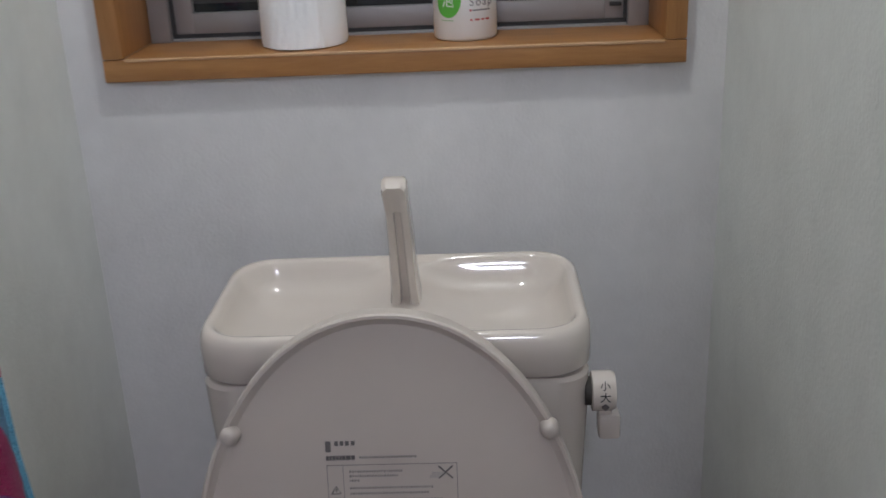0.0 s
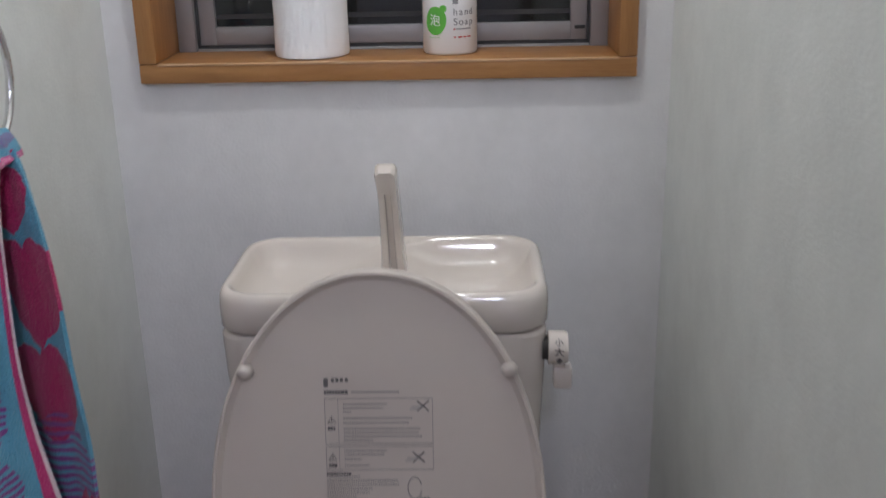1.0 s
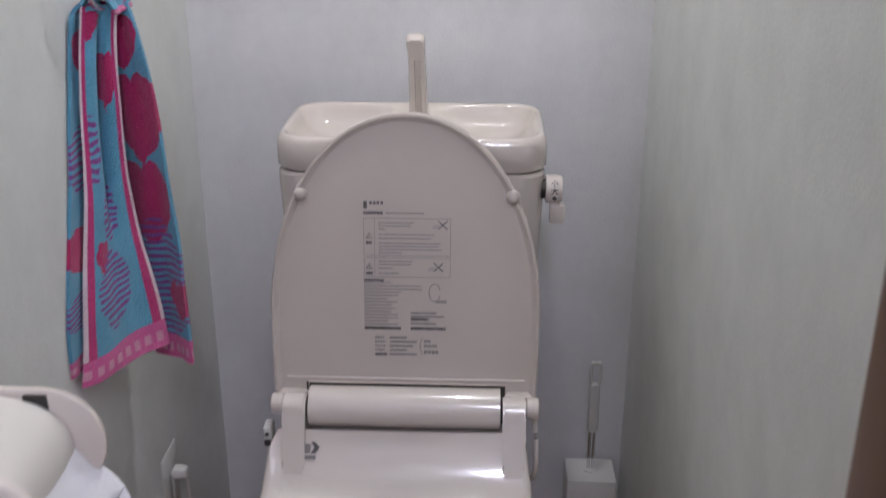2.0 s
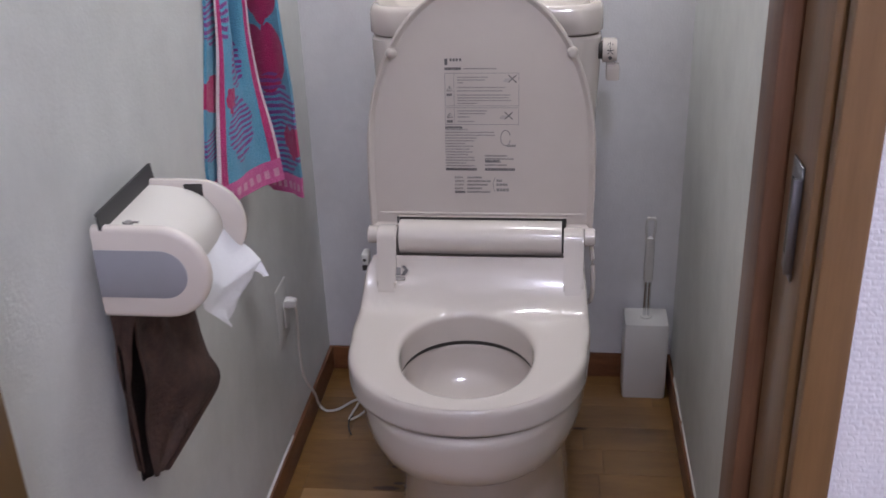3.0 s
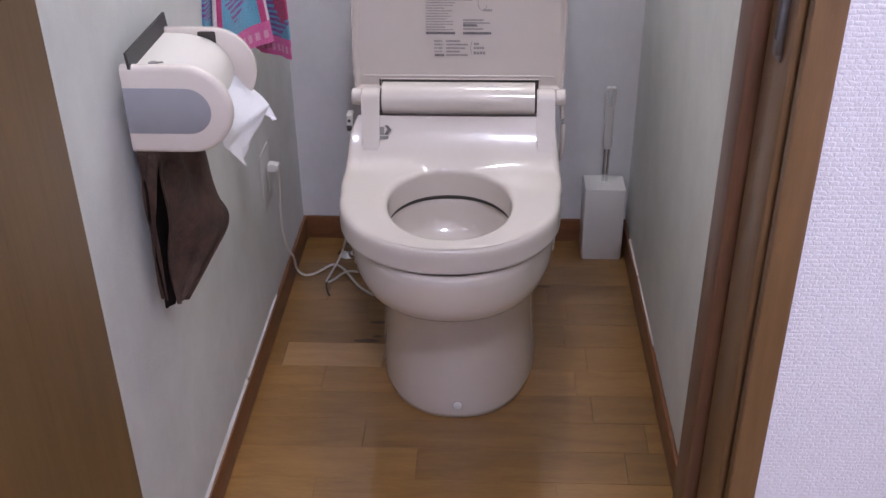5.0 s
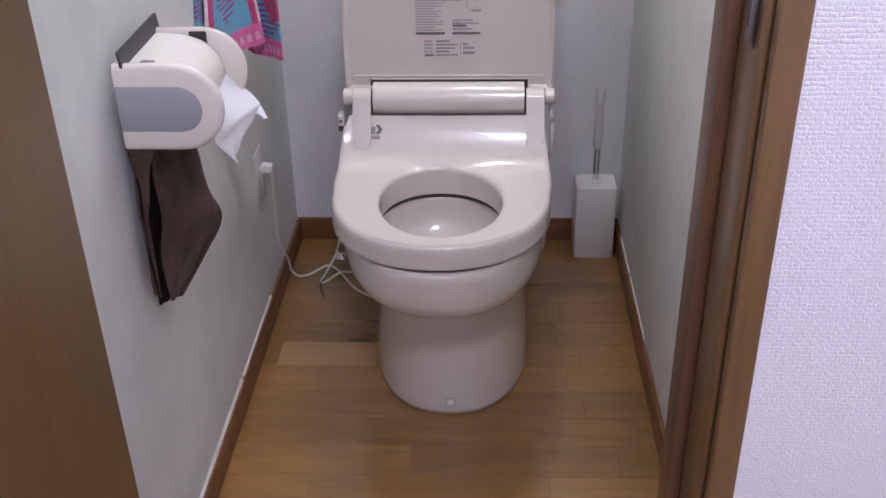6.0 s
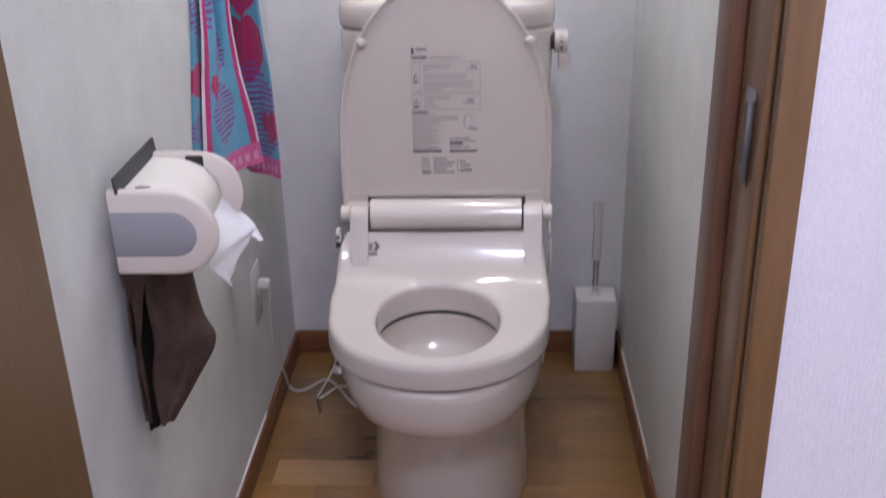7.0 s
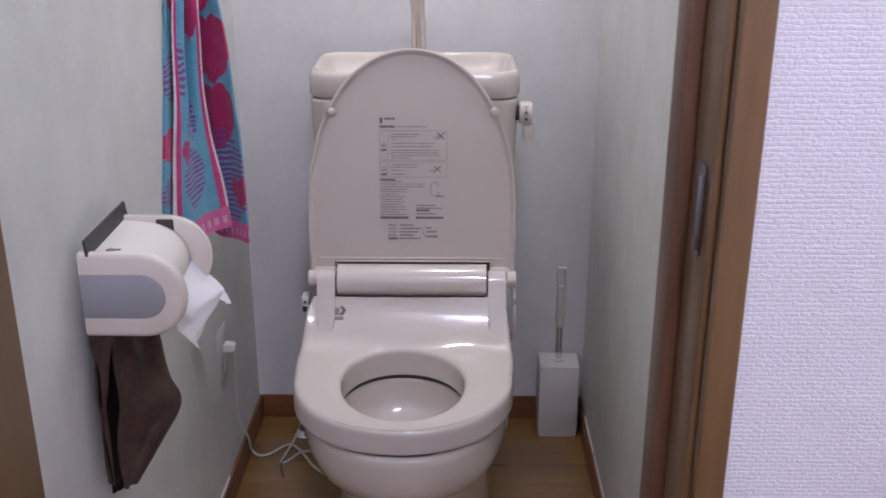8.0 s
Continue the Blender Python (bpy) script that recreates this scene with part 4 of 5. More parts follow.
def on_seat(x, up):
    """A spot on the climbing back of the seat: up metres below its ridge, along the slope."""
    y = -0.479 - 0.78 * up
    return Vector((x, y, 0.446 + rise(y)))


for pts, tone in (([(0.000, 0.004), (0.010, 0.004), (0.010, 0.013), (0.000, 0.013)], PRINTLIGHT), ([(0.011, 0.002), (0.017, 0.002), (0.023, 0.007), (0.017, 0.013), (0.011, 0.013), (0.016, 0.007)], PRINT), ([(0.002, 0.015), (0.018, 0.015), (0.018, 0.019), (0.002, 0.019)], PRINTLIGHT)):
    bm = bmesh.new()
    out = Vector((0, -0.78, 0.62)) * 0.0025
    loft(bm, [[on_seat(-0.138 + a, b) + out * k for a, b in pts] for k in (-1.0, 1.0)])
    tpart("sticker", bm, tone, label="small grey arrow sticker")

# ---------------------------------------------------------------- toilet brush
brush = thing("toilet_brush", "white square brush stand with clear-handled toilet brush", "toilet brush", (0.326, -0.050, 0))
bm = bmesh.new()
loft(bm, [rounded_rect(-0.044, 0.044, -0.040, 0.036, 0.0, 0.004, 3), rounded_rect(-0.046, 0.046, -0.041, 0.037, 0.004, 0.004, 3), rounded_rect(-0.0465, 0.0465, -0.042, 0.038, 0.179, 0.004, 3), rounded_rect(-0.045, 0.045, -0.0405, 0.0365, 0.1825, 0.004, 3)])
part("stand", bm, WHITEPLASTIC, brush)
bm = bmesh.new()
tube(bm, [(0, 0, 0.182), (0, 0, 0.186)], 0.013, 18)
part("collar", bm, WHITEPLASTIC, brush)
bm = bmesh.new()
for x in (-0.0042, 0.0042):
    tube(bm, [(x, 0, 0.178), (x, 0, 0.285)], 0.0032, 10)
part("shaft", bm, CHROME, brush, "thin chrome double shaft")
bm = bmesh.new()
loft(bm, [rounded_rect(-a, a, -0.006, 0.006, z, 0.004, 3) for z, a in ((0.268, 0.0075), (0.272, 0.0095), (0.30, 0.010), (0.34, 0.0095), (0.365, 0.009), (0.369, 0.007))])
part("grip", bm, CLEARPLASTIC, brush, "milky plastic grip")
bm = bmesh.new()
tube(bm, spline([(-0.006, 0, 0.366), (-0.0085, 0, 0.385), (-0.008, 0, 0.408), (0, 0, 0.4135), (0.008, 0, 0.408), (0.0085, 0, 0.385), (0.006, 0, 0.366)]), 0.0028, 8)
part("loop", bm, CLEARPLASTIC, brush, "milky hanging loop")
bm = bmesh.new()
add_box(bm, -0.009, 0.009, -0.003, 0.003, 0.409, 0.4155, 0.0012)
part("loop_cap", bm, WHITEPLASTIC, brush)

# ---------------------------------------------------------------- paper holder
HZ, HX, HY0, HY1 = 0.754, -W, -1.008, -0.848
holder = thing("paper_holder", "ivory plastic toilet paper holder fixed on the wall", "paper holder", (HX, -0.928, HZ))


def dee(half, reach, n=16):
    pts = [(0.001, -half)]
    for i in range(n + 1):
        a = -math.pi / 2 + math.pi * i / n
        pts.append((reach - half + half * math.cos(a), half * math.sin(a)))
    return pts + [(0.001, half)]


def plate(y, out):
    bm = bmesh.new()
    t = 0.014
    o = -1 if out < 0 else 1
    rings = []
    for inset, d in ((0.004, 0.0), (0.0, 0.003), (0.0, t - 0.005), (0.0025, t - 0.0015), (0.007, t)):
        rings.append([(x, y + o * (d - t), z) for x, z in dee(0.0575 - inset, 0.134 - inset)])
    loft(bm, rings)
    return bm


part("side_plate", plate(HY0 + 0.928, -1), HOLDER, holder)
part("side_plate", plate(HY1 + 0.928, 1), HOLDER, holder)
bm = bmesh.new()
loft(bm, [[(x, HY0 + 0.928 - d, z) for x, z in dee(0.0300 - i, 0.108 - i)] for i, d in ((0.0, -0.002), (0.0, 0.0006), (0.0006, 0.0010))])
part("grey_inlay", bm, GREYPANEL, holder, "matt grey inlaid panel")
bm = bmesh.new()
arc = [(p.x, p.z) for p in spline([(0.012, 0, 0.0525), (0.040, 0, 0.0515), (0.066, 0, 0.0465), (0.086, 0, 0.036), (0.099, 0, 0.020), (0.104, 0, 0.003), (0.104, 0, -0.012)], 4)]
outer_arc, inner_arc = arc, [(0.053 + (x - 0.053) * 0.95, z * 0.95) for x, z in arc]
loop = outer_arc + inner_arc[::-1]
y0, y1 = HY0 + 0.928 + 0.016, HY1 + 0.928 - 0.016
loft(bm, [[(x, y, z) for x, z in loop] for y in (y0, y1)])
part("cover", bm, COVER, holder, "cream curved roll cover")
bm = bmesh.new()
loft(bm, [[(x, y, z) for x, z in ((0.012, 0.050), (0.016, 0.050), (0.013, 0.074), (0.010, 0.074))] for y in (HY0 + 0.928 + 0.001, HY1 + 0.928 + 0.004)])
part("cutter_flap", bm, BLACK, holder, "black raised cutter flap")
# flat dark slab for the slot; the shade inside it is only colour
bm = bmesh.new()
add_box(bm, 0.060, 0.084, HY1 + 0.928 - 0.0150, HY1 + 0.928 - 0.0130, 0.028, 0.0535, 0.002)
part("slot", bm, GAPSHADE_TRIM, holder, "dark slot in the side plate")
bm = bmesh.new()
tube(bm, [(0.036, y0 + 0.010, 0.0515), (0.036, y0 + 0.010, 0.0545)], [0.006, 0.0045], 12)
tube(bm, [(0.030, y0 + 0.009, 0.0535), (0.048, y0 + 0.012, 0.0535)], 0.0012, 6)
part("screw_mark", bm, PRINTLIGHT, holder, "small grey scuffed mark")
roll_in = thing("paper_roll", "white toilet paper roll inside the wall holder", "toilet paper", (HX + 0.058, -0.928, HZ - 0.002))
bm = bmesh.new()
rr = 0.043
loft(bm, [[(r * math.cos(2 * math.pi * i / 32), y, r * math.sin(2 * math.pi * i / 32)) for i in range(32)] for y, r in ((-0.056, 0.041), (-0.055, rr), (0.055, rr), (0.056, 0.041))])
part("roll", bm, PAPER, roll_in)


def sheet(bm, grid, thick=0.0008, uv=None):
    """A two-sided sheet from rows of points."""
    lay = bm.loops.layers.uv.verify()
    rows = [[Vector(p) for p in row] for row in grid]
    R, C = len(rows), len(rows[0])
    nor = []
    for i in range(R):
        line = []
        for j in range(C):
            a = rows[min(i + 1, R - 1)][j] - rows[max(i - 1, 0)][j]
            b = rows[i][min(j + 1, C - 1)] - rows[i][max(j - 1, 0)]
            n = a.cross(b)
            line.append(n.normalized() if n.length > 1e-9 else Vector((1, 0, 0)))
        nor.append(line)
    sides = [[[bm.verts.new(rows[i][j] + nor[i][j] * thick * k) for j in range(C)] for i in range(R)] for k in (0.5, -0.5)]

    def face(vs, uvs):
        f = bm.faces.new(vs)
        for lp, c in zip(f.loops, uvs):
            lp[lay].uv = c

    def at(i, j):
        return (j / (C - 1), i / (R - 1))
    for s in sides:
        for i in range(R - 1):
            for j in range(C - 1):
                face((s[i][j], s[i][j + 1], s[i + 1][j + 1], s[i + 1][j]), (at(i, j), at(i, j + 1), at(i + 1, j + 1), at(i + 1, j)))
    a, b = sides
    for i in range(R - 1):
        for j in (0, C - 1):
            face((a[i][j], a[i + 1][j], b[i + 1][j], b[i][j]), (at(i, j), at(i + 1, j), at(i + 1, j), at(i, j)))
    for j in range(C - 1):
        for i in (0, R - 1):
            face((a[i][j], a[i][j + 1], b[i][j + 1], b[i][j]), (at(i, j), at(i, j + 1), at(i, j + 1), at(i, j)))


# ---------------------------------------------------------------- brown cloth under the holder
cloth = thing("cloth", "dark brown folded cloth hanging below the paper holder", "cloth", (HX, -0.93, 0.69))


def fan(name, label, pts, seed, wave=0.010, thick=0.003, mat=CLOTH):
    """A hanging sheet between two edges given as point rows."""
    left, right = [spline(e, 8) for e in pts]
    bm = bmesh.new()
    grid = []
    R = min(len(left), len(right))
    for i in range(R):
        row = []
        for j in range(13):
            u = j / 12
            p = left[i].lerp(right[i], u)
            w = noise.noise((u * 3.1 + seed, i * 0.11, seed)) * wave
            row.append(p + Vector((w, -w * 0.6, w * 0.3)) - cloth.location)
        grid.append(row)
    sheet(bm, grid, thick)
    return part(name, bm, mat, cloth, label, angle=80)


fan("front_fold", "worn brown outer fold with sheen mottled into its colour", [
    [(-0.369, -0.994, 0.704), (-0.363, -0.990, 0.660), (-0.361, -0.990, 0.60), (-0.366, -0.996, 0.53), (-0.370, -1.008, 0.468)],
    [(-0.364, -0.848, 0.704), (-0.354, -0.848, 0.632), (-0.330, -0.856, 0.560), (-0.318, -0.866, 0.508), (-0.360, -0.985, 0.462)]], 1.7, 0.016)
# the hollow's shade is put into this fold's colour
fan("back_fold", "inner fold coloured nearly black for the shade in the hollow", [
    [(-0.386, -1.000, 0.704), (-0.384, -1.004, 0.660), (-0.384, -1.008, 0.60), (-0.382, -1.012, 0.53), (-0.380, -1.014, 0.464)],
    [(-0.375, -0.940, 0.702), (-0.372, -0.930, 0.640), (-0.372, -0.930, 0.560), (-0.374, -0.950, 0.510), (-0.374, -0.996, 0.462)]], 5.2, 0.004, mat=CLOTHSHADE)
fan("side_fold", "brown fold lying against the wall", [
    [(-0.388, -1.000, 0.706), (-0.386, -1.003, 0.67), (-0.386, -1.006, 0.61), (-0.385, -1.010, 0.55), (-0.382, -1.013, 0.48)],
    [(-0.352, -0.999, 0.7045), (-0.364, -1.002, 0.67), (-0.376, -1.004, 0.61), (-0.378, -1.008, 0.55), (-0.376, -1.012, 0.475)]], 9.1, 0.006)

# holder, roll and cloth are scaled towards one camera position to fit its view
VIEW_SCALE = 0.975
for ob, at in ((holder, (-0.3783, -0.9593, 0.7661)), (roll_in, (-0.3217, -0.9593, 0.7642)), (cloth, (-0.3783, -0.9612, 0.7037))):
    ob.location = at
    ob.scale = (VIEW_SCALE, VIEW_SCALE, VIEW_SCALE)

# hidden block added to fill the gap this leaves to the wall
bm = boxes((-0.0118, 0.006, -0.030, 0.070, -0.035, 0.045), bevel=0.002)
part("gap_filler", bm, HOLDER, holder)


# the loose end of the paper: torn off slantwise, hanging to a point, with one corner curled over
def along(points, t):
    pts = [Vector(p) for p in points]
    run = [(q - p).length for p, q in zip(pts, pts[1:])]
    d = t * sum(run)
    for p, q, r in zip(pts, pts[1:], run):
        if d <= r:
            return p.lerp(q, d / r)
        d -= r
    return pts[-1]


def tissue(name, near, far, rows, cols, label, ragged=0.0):
    bm = bmesh.new()
    grid = []
    for i in range(rows + 1):
        v = i / rows
        a, c = along(near, v), along(far, v)
        row = []
        for j in range(cols + 1):
            u = j / cols
            p = a.lerp(c, u)
            torn = ragged * noise.noise((v * 23, 2.0, 5.0)) * max(0.0, 3 * u - 2) * (1 if v > 0.5 else 0)
            fold = 0.0035 * noise.noise((u * 3.1, v * 4.2, 8.0)) + 0.003 * math.sin(7 * u + 2 * v)
            p = p + Vector((fold + 0.6 * torn, 0.4 * fold + torn, torn)) - roll_in.location
            row.append(p / VIEW_SCALE)
        grid.append(row)
    sheet(bm, grid, 0.0006)
    return part(name, bm, PAPER, roll_in, label, angle=50)


tissue("loose_sheet", [(-0.282, -1.004, 0.775), (-0.277, -1.006, 0.742), (-0.274, -1.008, 0.707), (-0.262, -0.962, 0.657)],
       [(-0.286, -0.895, 0.768), (-0.268, -0.888, 0.744), (-0.239, -0.888, 0.713), (-0.262, -0.944, 0.672)], 26, 16, "torn hanging end of tissue", 0.014)
tissue("curled_corner", [(-0.256, -0.884, 0.730), (-0.240, -0.887, 0.712), (-0.230, -0.894, 0.694)], [(-0.258, -0.905, 0.716), (-0.247, -0.903, 0.707), (-0.231, -0.895, 0.694)], 8, 6, "curled torn corner")

# ---------------------------------------------------------------- outlet, plug and cord
outlet = thing("wall_outlet", "flat ivory wall outlet plate", "outlet", (-W, -0.335, 0.33))
bm = bmesh.new()
loft(bm, [[(x, y * k, z * k2) for y, z in ((-0.036, -0.060), (0.036, -0.060), (0.036, 0.060), (-0.036, 0.060))] for x, k, k2 in ((0.0005, 1.0, 1.0), (0.0015, 1.0, 1.0), (0.0032, 0.92, 0.95))])
part("cover_plate", bm, OUTLETIVORY, outlet)
bm = boxes((0.007, 0.0085, -0.012, 0.012, -0.028, 0.028), bevel=0.0005)
part("socket", bm, WHITEPLASTIC, outlet)
plug = thing("power_plug", "white plug and cord running down to the floor", "plug", (-W + 0.0085, -0.335, 0.352))
bm = bmesh.new()
loft(bm, [rounded_rect(-0.0085, 0.0085, -0.009, 0.009, 0, 0.003, 3), rounded_rect(-0.0095, 0.0095, -0.0095, 0.0095, 0.009, 0.003, 3), rounded_rect(-0.008, 0.008, -0.008, 0.008, 0.020, 0.003, 3), rounded_rect(-0.006, 0.006, -0.006, 0.006, 0.022, 0.003, 3)])
bmesh.ops.transform(bm, matrix=pose(0, 0, 0, 0, 90, 0), verts=bm.verts[:])
part("body", bm, WHITEPLASTIC, plug)
bm = bmesh.new()
O = plug.location
tube(bm, [p - O for p in spline([(-0.364, -0.335, 0.345), (-0.366, -0.320, 0.315), (-0.376, -0.295, 0.22), (-0.380, -0.265, 0.14), (-0.376, -0.215, 0.067), (-0.378, -0.185, 0.020), (-0.362, -0.186, 0.004),
     (-0.336, -0.178, 0.004), (-0.302, -0.140, 0.004), (-0.271, -0.169, 0.008), (-0.231, -0.230, 0.004), (-0.195, -0.265, 0.004), (-0.162, -0.271, 0.004), (-0.12, -0.24, 0.004)], 7)], 0.0028, 8)
part("cord", bm, CORDWHITE, plug)
hose = thing("earth_wire", "loose pale wire lying beside the toilet foot", "wire", (-0.27, -0.19, 0))
bm = bmesh.new()
O = hose.location
tube(bm, [p - O for p in spline([(-0.272, -0.105, 0.060), (-0.284, -0.120, 0.020), (-0.298, -0.160, 0.004), (-0.306, -0.214, 0.004), (-0.290, -0.205, 0.004), (-0.262, -0.182, 0.012), (-0.217, -0.181, 0.006), (-0.16, -0.21, 0.006)], 7)], 0.0026, 8)
part("wire", bm, CORDWHITE, hose)
bm = bmesh.new()
tube(bm, [p - O for p in spline([(-0.300, -0.205, 0.006), (-0.305, -0.225, 0.004), (-0.298, -0.255, 0.003), (-0.291, -0.270, 0.003)], 6)], 0.0018, 6)
part("bare_end", bm, GAPSHADE_TRIM, hose, "dark bare wire end")

valve = thing("stop_valve", "chrome stop valve with riser by the back wall", "valve", (-0.272, -0.085, 0))
bm = bmesh.new()
tube(bm, [(0, 0, 0), (0, 0, 0.003), (0, 0, 0.010), (0, 0, 0.0105)], [0.026, 0.026, 0.012, 0.010], 22)
part("flange", bm, CHROME, valve)
bm = bmesh.new()
tube(bm, [(0, 0, 0.008), (0, 0, 0.085)], 0.0075, 12)
part("stem", bm, CHROME, valve)
bm = bmesh.new()
tube(bm, [(0, 0.0, 0.062), (0.018, -0.004, 0.062), (0.019, -0.004, 0.062), (0.030, -0.006, 0.062)], [0.009, 0.009, 0.013, 0.013], 14)
part("tap", bm, CHROME, valve)
bm = bmesh.new()
tube(bm, spline([(0, 0, 0.085), (0.004, 0.0, 0.13), (0.030, 0.005, 0.20), (0.075, 0.0, 0.30), (0.11, -0.01, 0.40)]), 0.006, 10)
part("riser", bm, CORDWHITE, valve, "pale grey riser hose")

# ---------------------------------------------------------------- things on the window sill
SZ = WZ0 + 0.004
roll = thing("spare_paper_roll", "white toilet paper roll standing on the window sill", "toilet paper", (-0.111, 0.054, SZ))
bm = bmesh.new()
rings = []
for z, r in ((0.0, 0.047), (0.0015, 0.0515), (0.006, 0.0525), (0.03, 0.0525), (0.06, 0.0522), (0.09, 0.0525), (0.11, 0.0520), (0.1135, 0.0505)):
    rings.append([((r + 0.0016 * noise.noise((math.cos(a) * 5, math.sin(a) * 5, z * 55))) * math.cos(a), (r + 0.0016 * noise.noise((math.cos(a) * 5, math.sin(a) * 5, z * 55))) * math.sin(a), z) for a in [2 * math.pi * i / 56 for i in range(56)]])
rings += [[(0.02 * math.cos(2 * math.pi * i / 56), 0.02 * math.sin(2 * math.pi * i / 56), z) for i in range(56)] for z in (0.1135, 0.02)]
loft(bm, rings)
part("roll", bm, PAPER, roll)
bm = bmesh.new()
grid = []
for i in range(14):
    v = i / 13
    row = []
    for j in range(26):
        a = radians(-128 + 70 * j / 25)
        r = 0.0546 + 0.0034 * noise.noise((j * 0.5, v * 7, 3.0)) + 0.0022 * max(0, 1 - v * 7) * (0.5 + noise.noise((j * 0.5, 1, 1)))
        row.append((r * math.cos(a), r * math.sin(a), 0.0015 + 0.003 * abs(noise.noise((j * 0.35, 0, 7))) + 0.108 * v))
    grid.append(row)
sheet(bm, grid, 0.0004)
part("loose_end", bm, PAPER, roll, "crumpled loose tissue end", angle=80)

bottle = thing("soap_bottle", "white foam hand soap bottle with green mark on the sill", "soap bottle", (0.086, 0.060, SZ))
bm = bmesh.new()
BR = 0.0385
rings = []
for z, r in ((0.0, 0.034), (0.001, 0.0365), (0.004, BR), (0.105, BR), (0.118, 0.0365), (0.127, 0.030), (0.132, 0.018), (0.142, 0.017), (0.1425, 0.015)):
    rings.append([(r * math.cos(2 * math.pi * i / 48), r * math.sin(2 * math.pi * i / 48), z) for i in range(48)])
loft(bm, rings)
part("bottle", bm, BOTTLE, bottle)
bm = bmesh.new()
tube(bm, [(0, 0, 0.142), (0, 0, 0.158), (0, 0, 0.1585), (0, 0, 0.175)], [0.018, 0.018, 0.008, 0.008], 20)
tube(bm, [(0, 0.004, 0.176), (0, -0.03, 0.178), (0, -0.042, 0.172)], [0.011, 0.008, 0.005], 12)
part("pump", bm, WHITEPLASTIC, bottle)


def wrapped(outline, lift):
    """A flat outline in metres round the bottle's front (u to the right, z up)."""
    pts = []
    for u, z in outline:
        a = u / BR - math.pi / 2
        pts.append(((BR + lift) * math.cos(a), (BR + lift) * math.sin(a), z))
    return pts


def wrap_patch(bm, outline, centre, lift=0.0004):
    cv = [bm.verts.new(wrapped([centre], l)[0]) for l in (lift,)]
    half = [bm.verts.new(p) for p in wrapped([((u + centre[0]) / 2, (z + centre[1]) / 2) for u, z in outline], lift)]
    full = [bm.verts.new(p) for p in wrapped(outline, lift)]
    k = len(outline)
    for i in range(k):
        bm.faces.new((cv[0], half[i], half[(i + 1) % k]))
        bm.faces.new((half[i], full[i], full[(i + 1) % k], half[(i + 1) % k]))


bm = bmesh.new()
blob = [(-0.0205 + 0.0165 * math.cos(t) * (1 + 0.06 * math.sin(2 * t)), 0.0475 + 0.0195 * math.sin(t)) for t in [2 * math.pi * i / 40 for i in range(40)]]
wrap_patch(bm, blob, (-0.0205, 0.0475))
ear = [(-0.0085 + 0.0050 * math.cos(t), 0.0645 + 0.0050 * math.sin(t)) for t in [2 * math.pi * i / 18 for i in range(18)]]
wrap_patch(bm, ear, (-0.0085, 0.0645), 0.0005)
part("green_mark", bm, PRINTGREEN, bottle, "green foam-shaped mark")


def label_text(body, size, u, z, mat, name="lettering"):
    a = u / BR - math.pi / 2
    r = BR + 0.0006
    return text_part(name, body, size, pose(r * math.cos(a), r * math.sin(a), z, 90, 0, math.degrees(a) + 90), mat, bottle)


label_text("泡", 0.017, -0.0205, 0.0475, BOTTLE)
for k, ch in enumerate("hand"):
    label_text(ch, 0.0135, 0.0085 + 0.0082 * k, 0.0595, PRINTGREY)
for k, ch in enumerate("Soap"):
    label_text(ch, 0.0135, 0.0085 + 0.0082 * k, 0.0460, PRINTGREY)


def print_bar(u0, u1, z0, z1, mat, label):
    bm = bmesh.new()
    k = max(2, int((u1 - u0) / 0.003))
    edge = [(u0 + (u1 - u0) * i / k, z0) for i in range(k + 1)] + [(u1 - (u1 - u0) * i / k, z1) for i in range(k + 1)]
    vs = [bm.verts.new(p) for p in wrapped(edge, 0.0005)]
    for i in range(k):
        bm.faces.new((vs[i], vs[i + 1], vs[2 * k - i], vs[2 * k + 1 - i]))
    part("print_bar", bm, mat, bottle, label)


print_bar(0.0050, 0.0125, 0.0705, 0.0790, PRINTGREY, "small grey maker's mark")
print_bar(0.0055, 0.0085, 0.0355, 0.0378, PRINTRED, "tiny red print")
print_bar(0.0095, 0.0330, 0.0358, 0.0374, PRINTGREY, "tiny grey print")
for u0, u1 in ((0.0060, 0.0090), (0.0120, 0.0180), (0.0200, 0.0240), (0.0265, 0.0320)):
    print_bar(u0, u1, 0.0245, 0.0266, PRINTRED, "tiny red print")
print_bar(-0.031, -0.0140, 0.0245, 0.0258, PRINTPALE, "tiny pale green print")

# ---------------------------------------------------------------- towel on its ring
RING_C, RING_R = Vector((-0.352, -0.470, 1.190)), 0.078
ring = thing("towel_ring", "chrome towel ring on a wall bracket", "towel ring", (-W, RING_C.y, RING_C.z + RING_R))
bm = bmesh.new()
pts = [(RING_C.x, RING_C.y + RING_R * math.cos(t), RING_C.z + RING_R * math.sin(t)) for t in [2 * math.pi * i / 48 for i in range(48)]]
rows = []
for i, p in enumerate(pts):
    d = (Vector(p) - RING_C).normalized()
    rows.append([Vector(p) + 0.004 * (math.cos(a) * d + math.sin(a) * Vector((1, 0, 0))) - ring.location for a in [2 * math.pi * j / 10 for j in range(10)]])
loft(bm, rows + [rows[0]], False, False)
bmesh.ops.remove_doubles(bm, verts=bm.verts[:], dist=1e-6)
part("ring", bm, CHROME, ring)
bm = bmesh.new()
tube(bm, [(0.0005, 0, 0.004), (0.008, 0, 0.004), (0.010, 0, 0.004), (0.036, 0, 0.004), (0.044, 0, 0.004)], [0.022, 0.022, 0.011, 0.011, 0.008], 20)
part("bracket", bm, CHROME, ring)

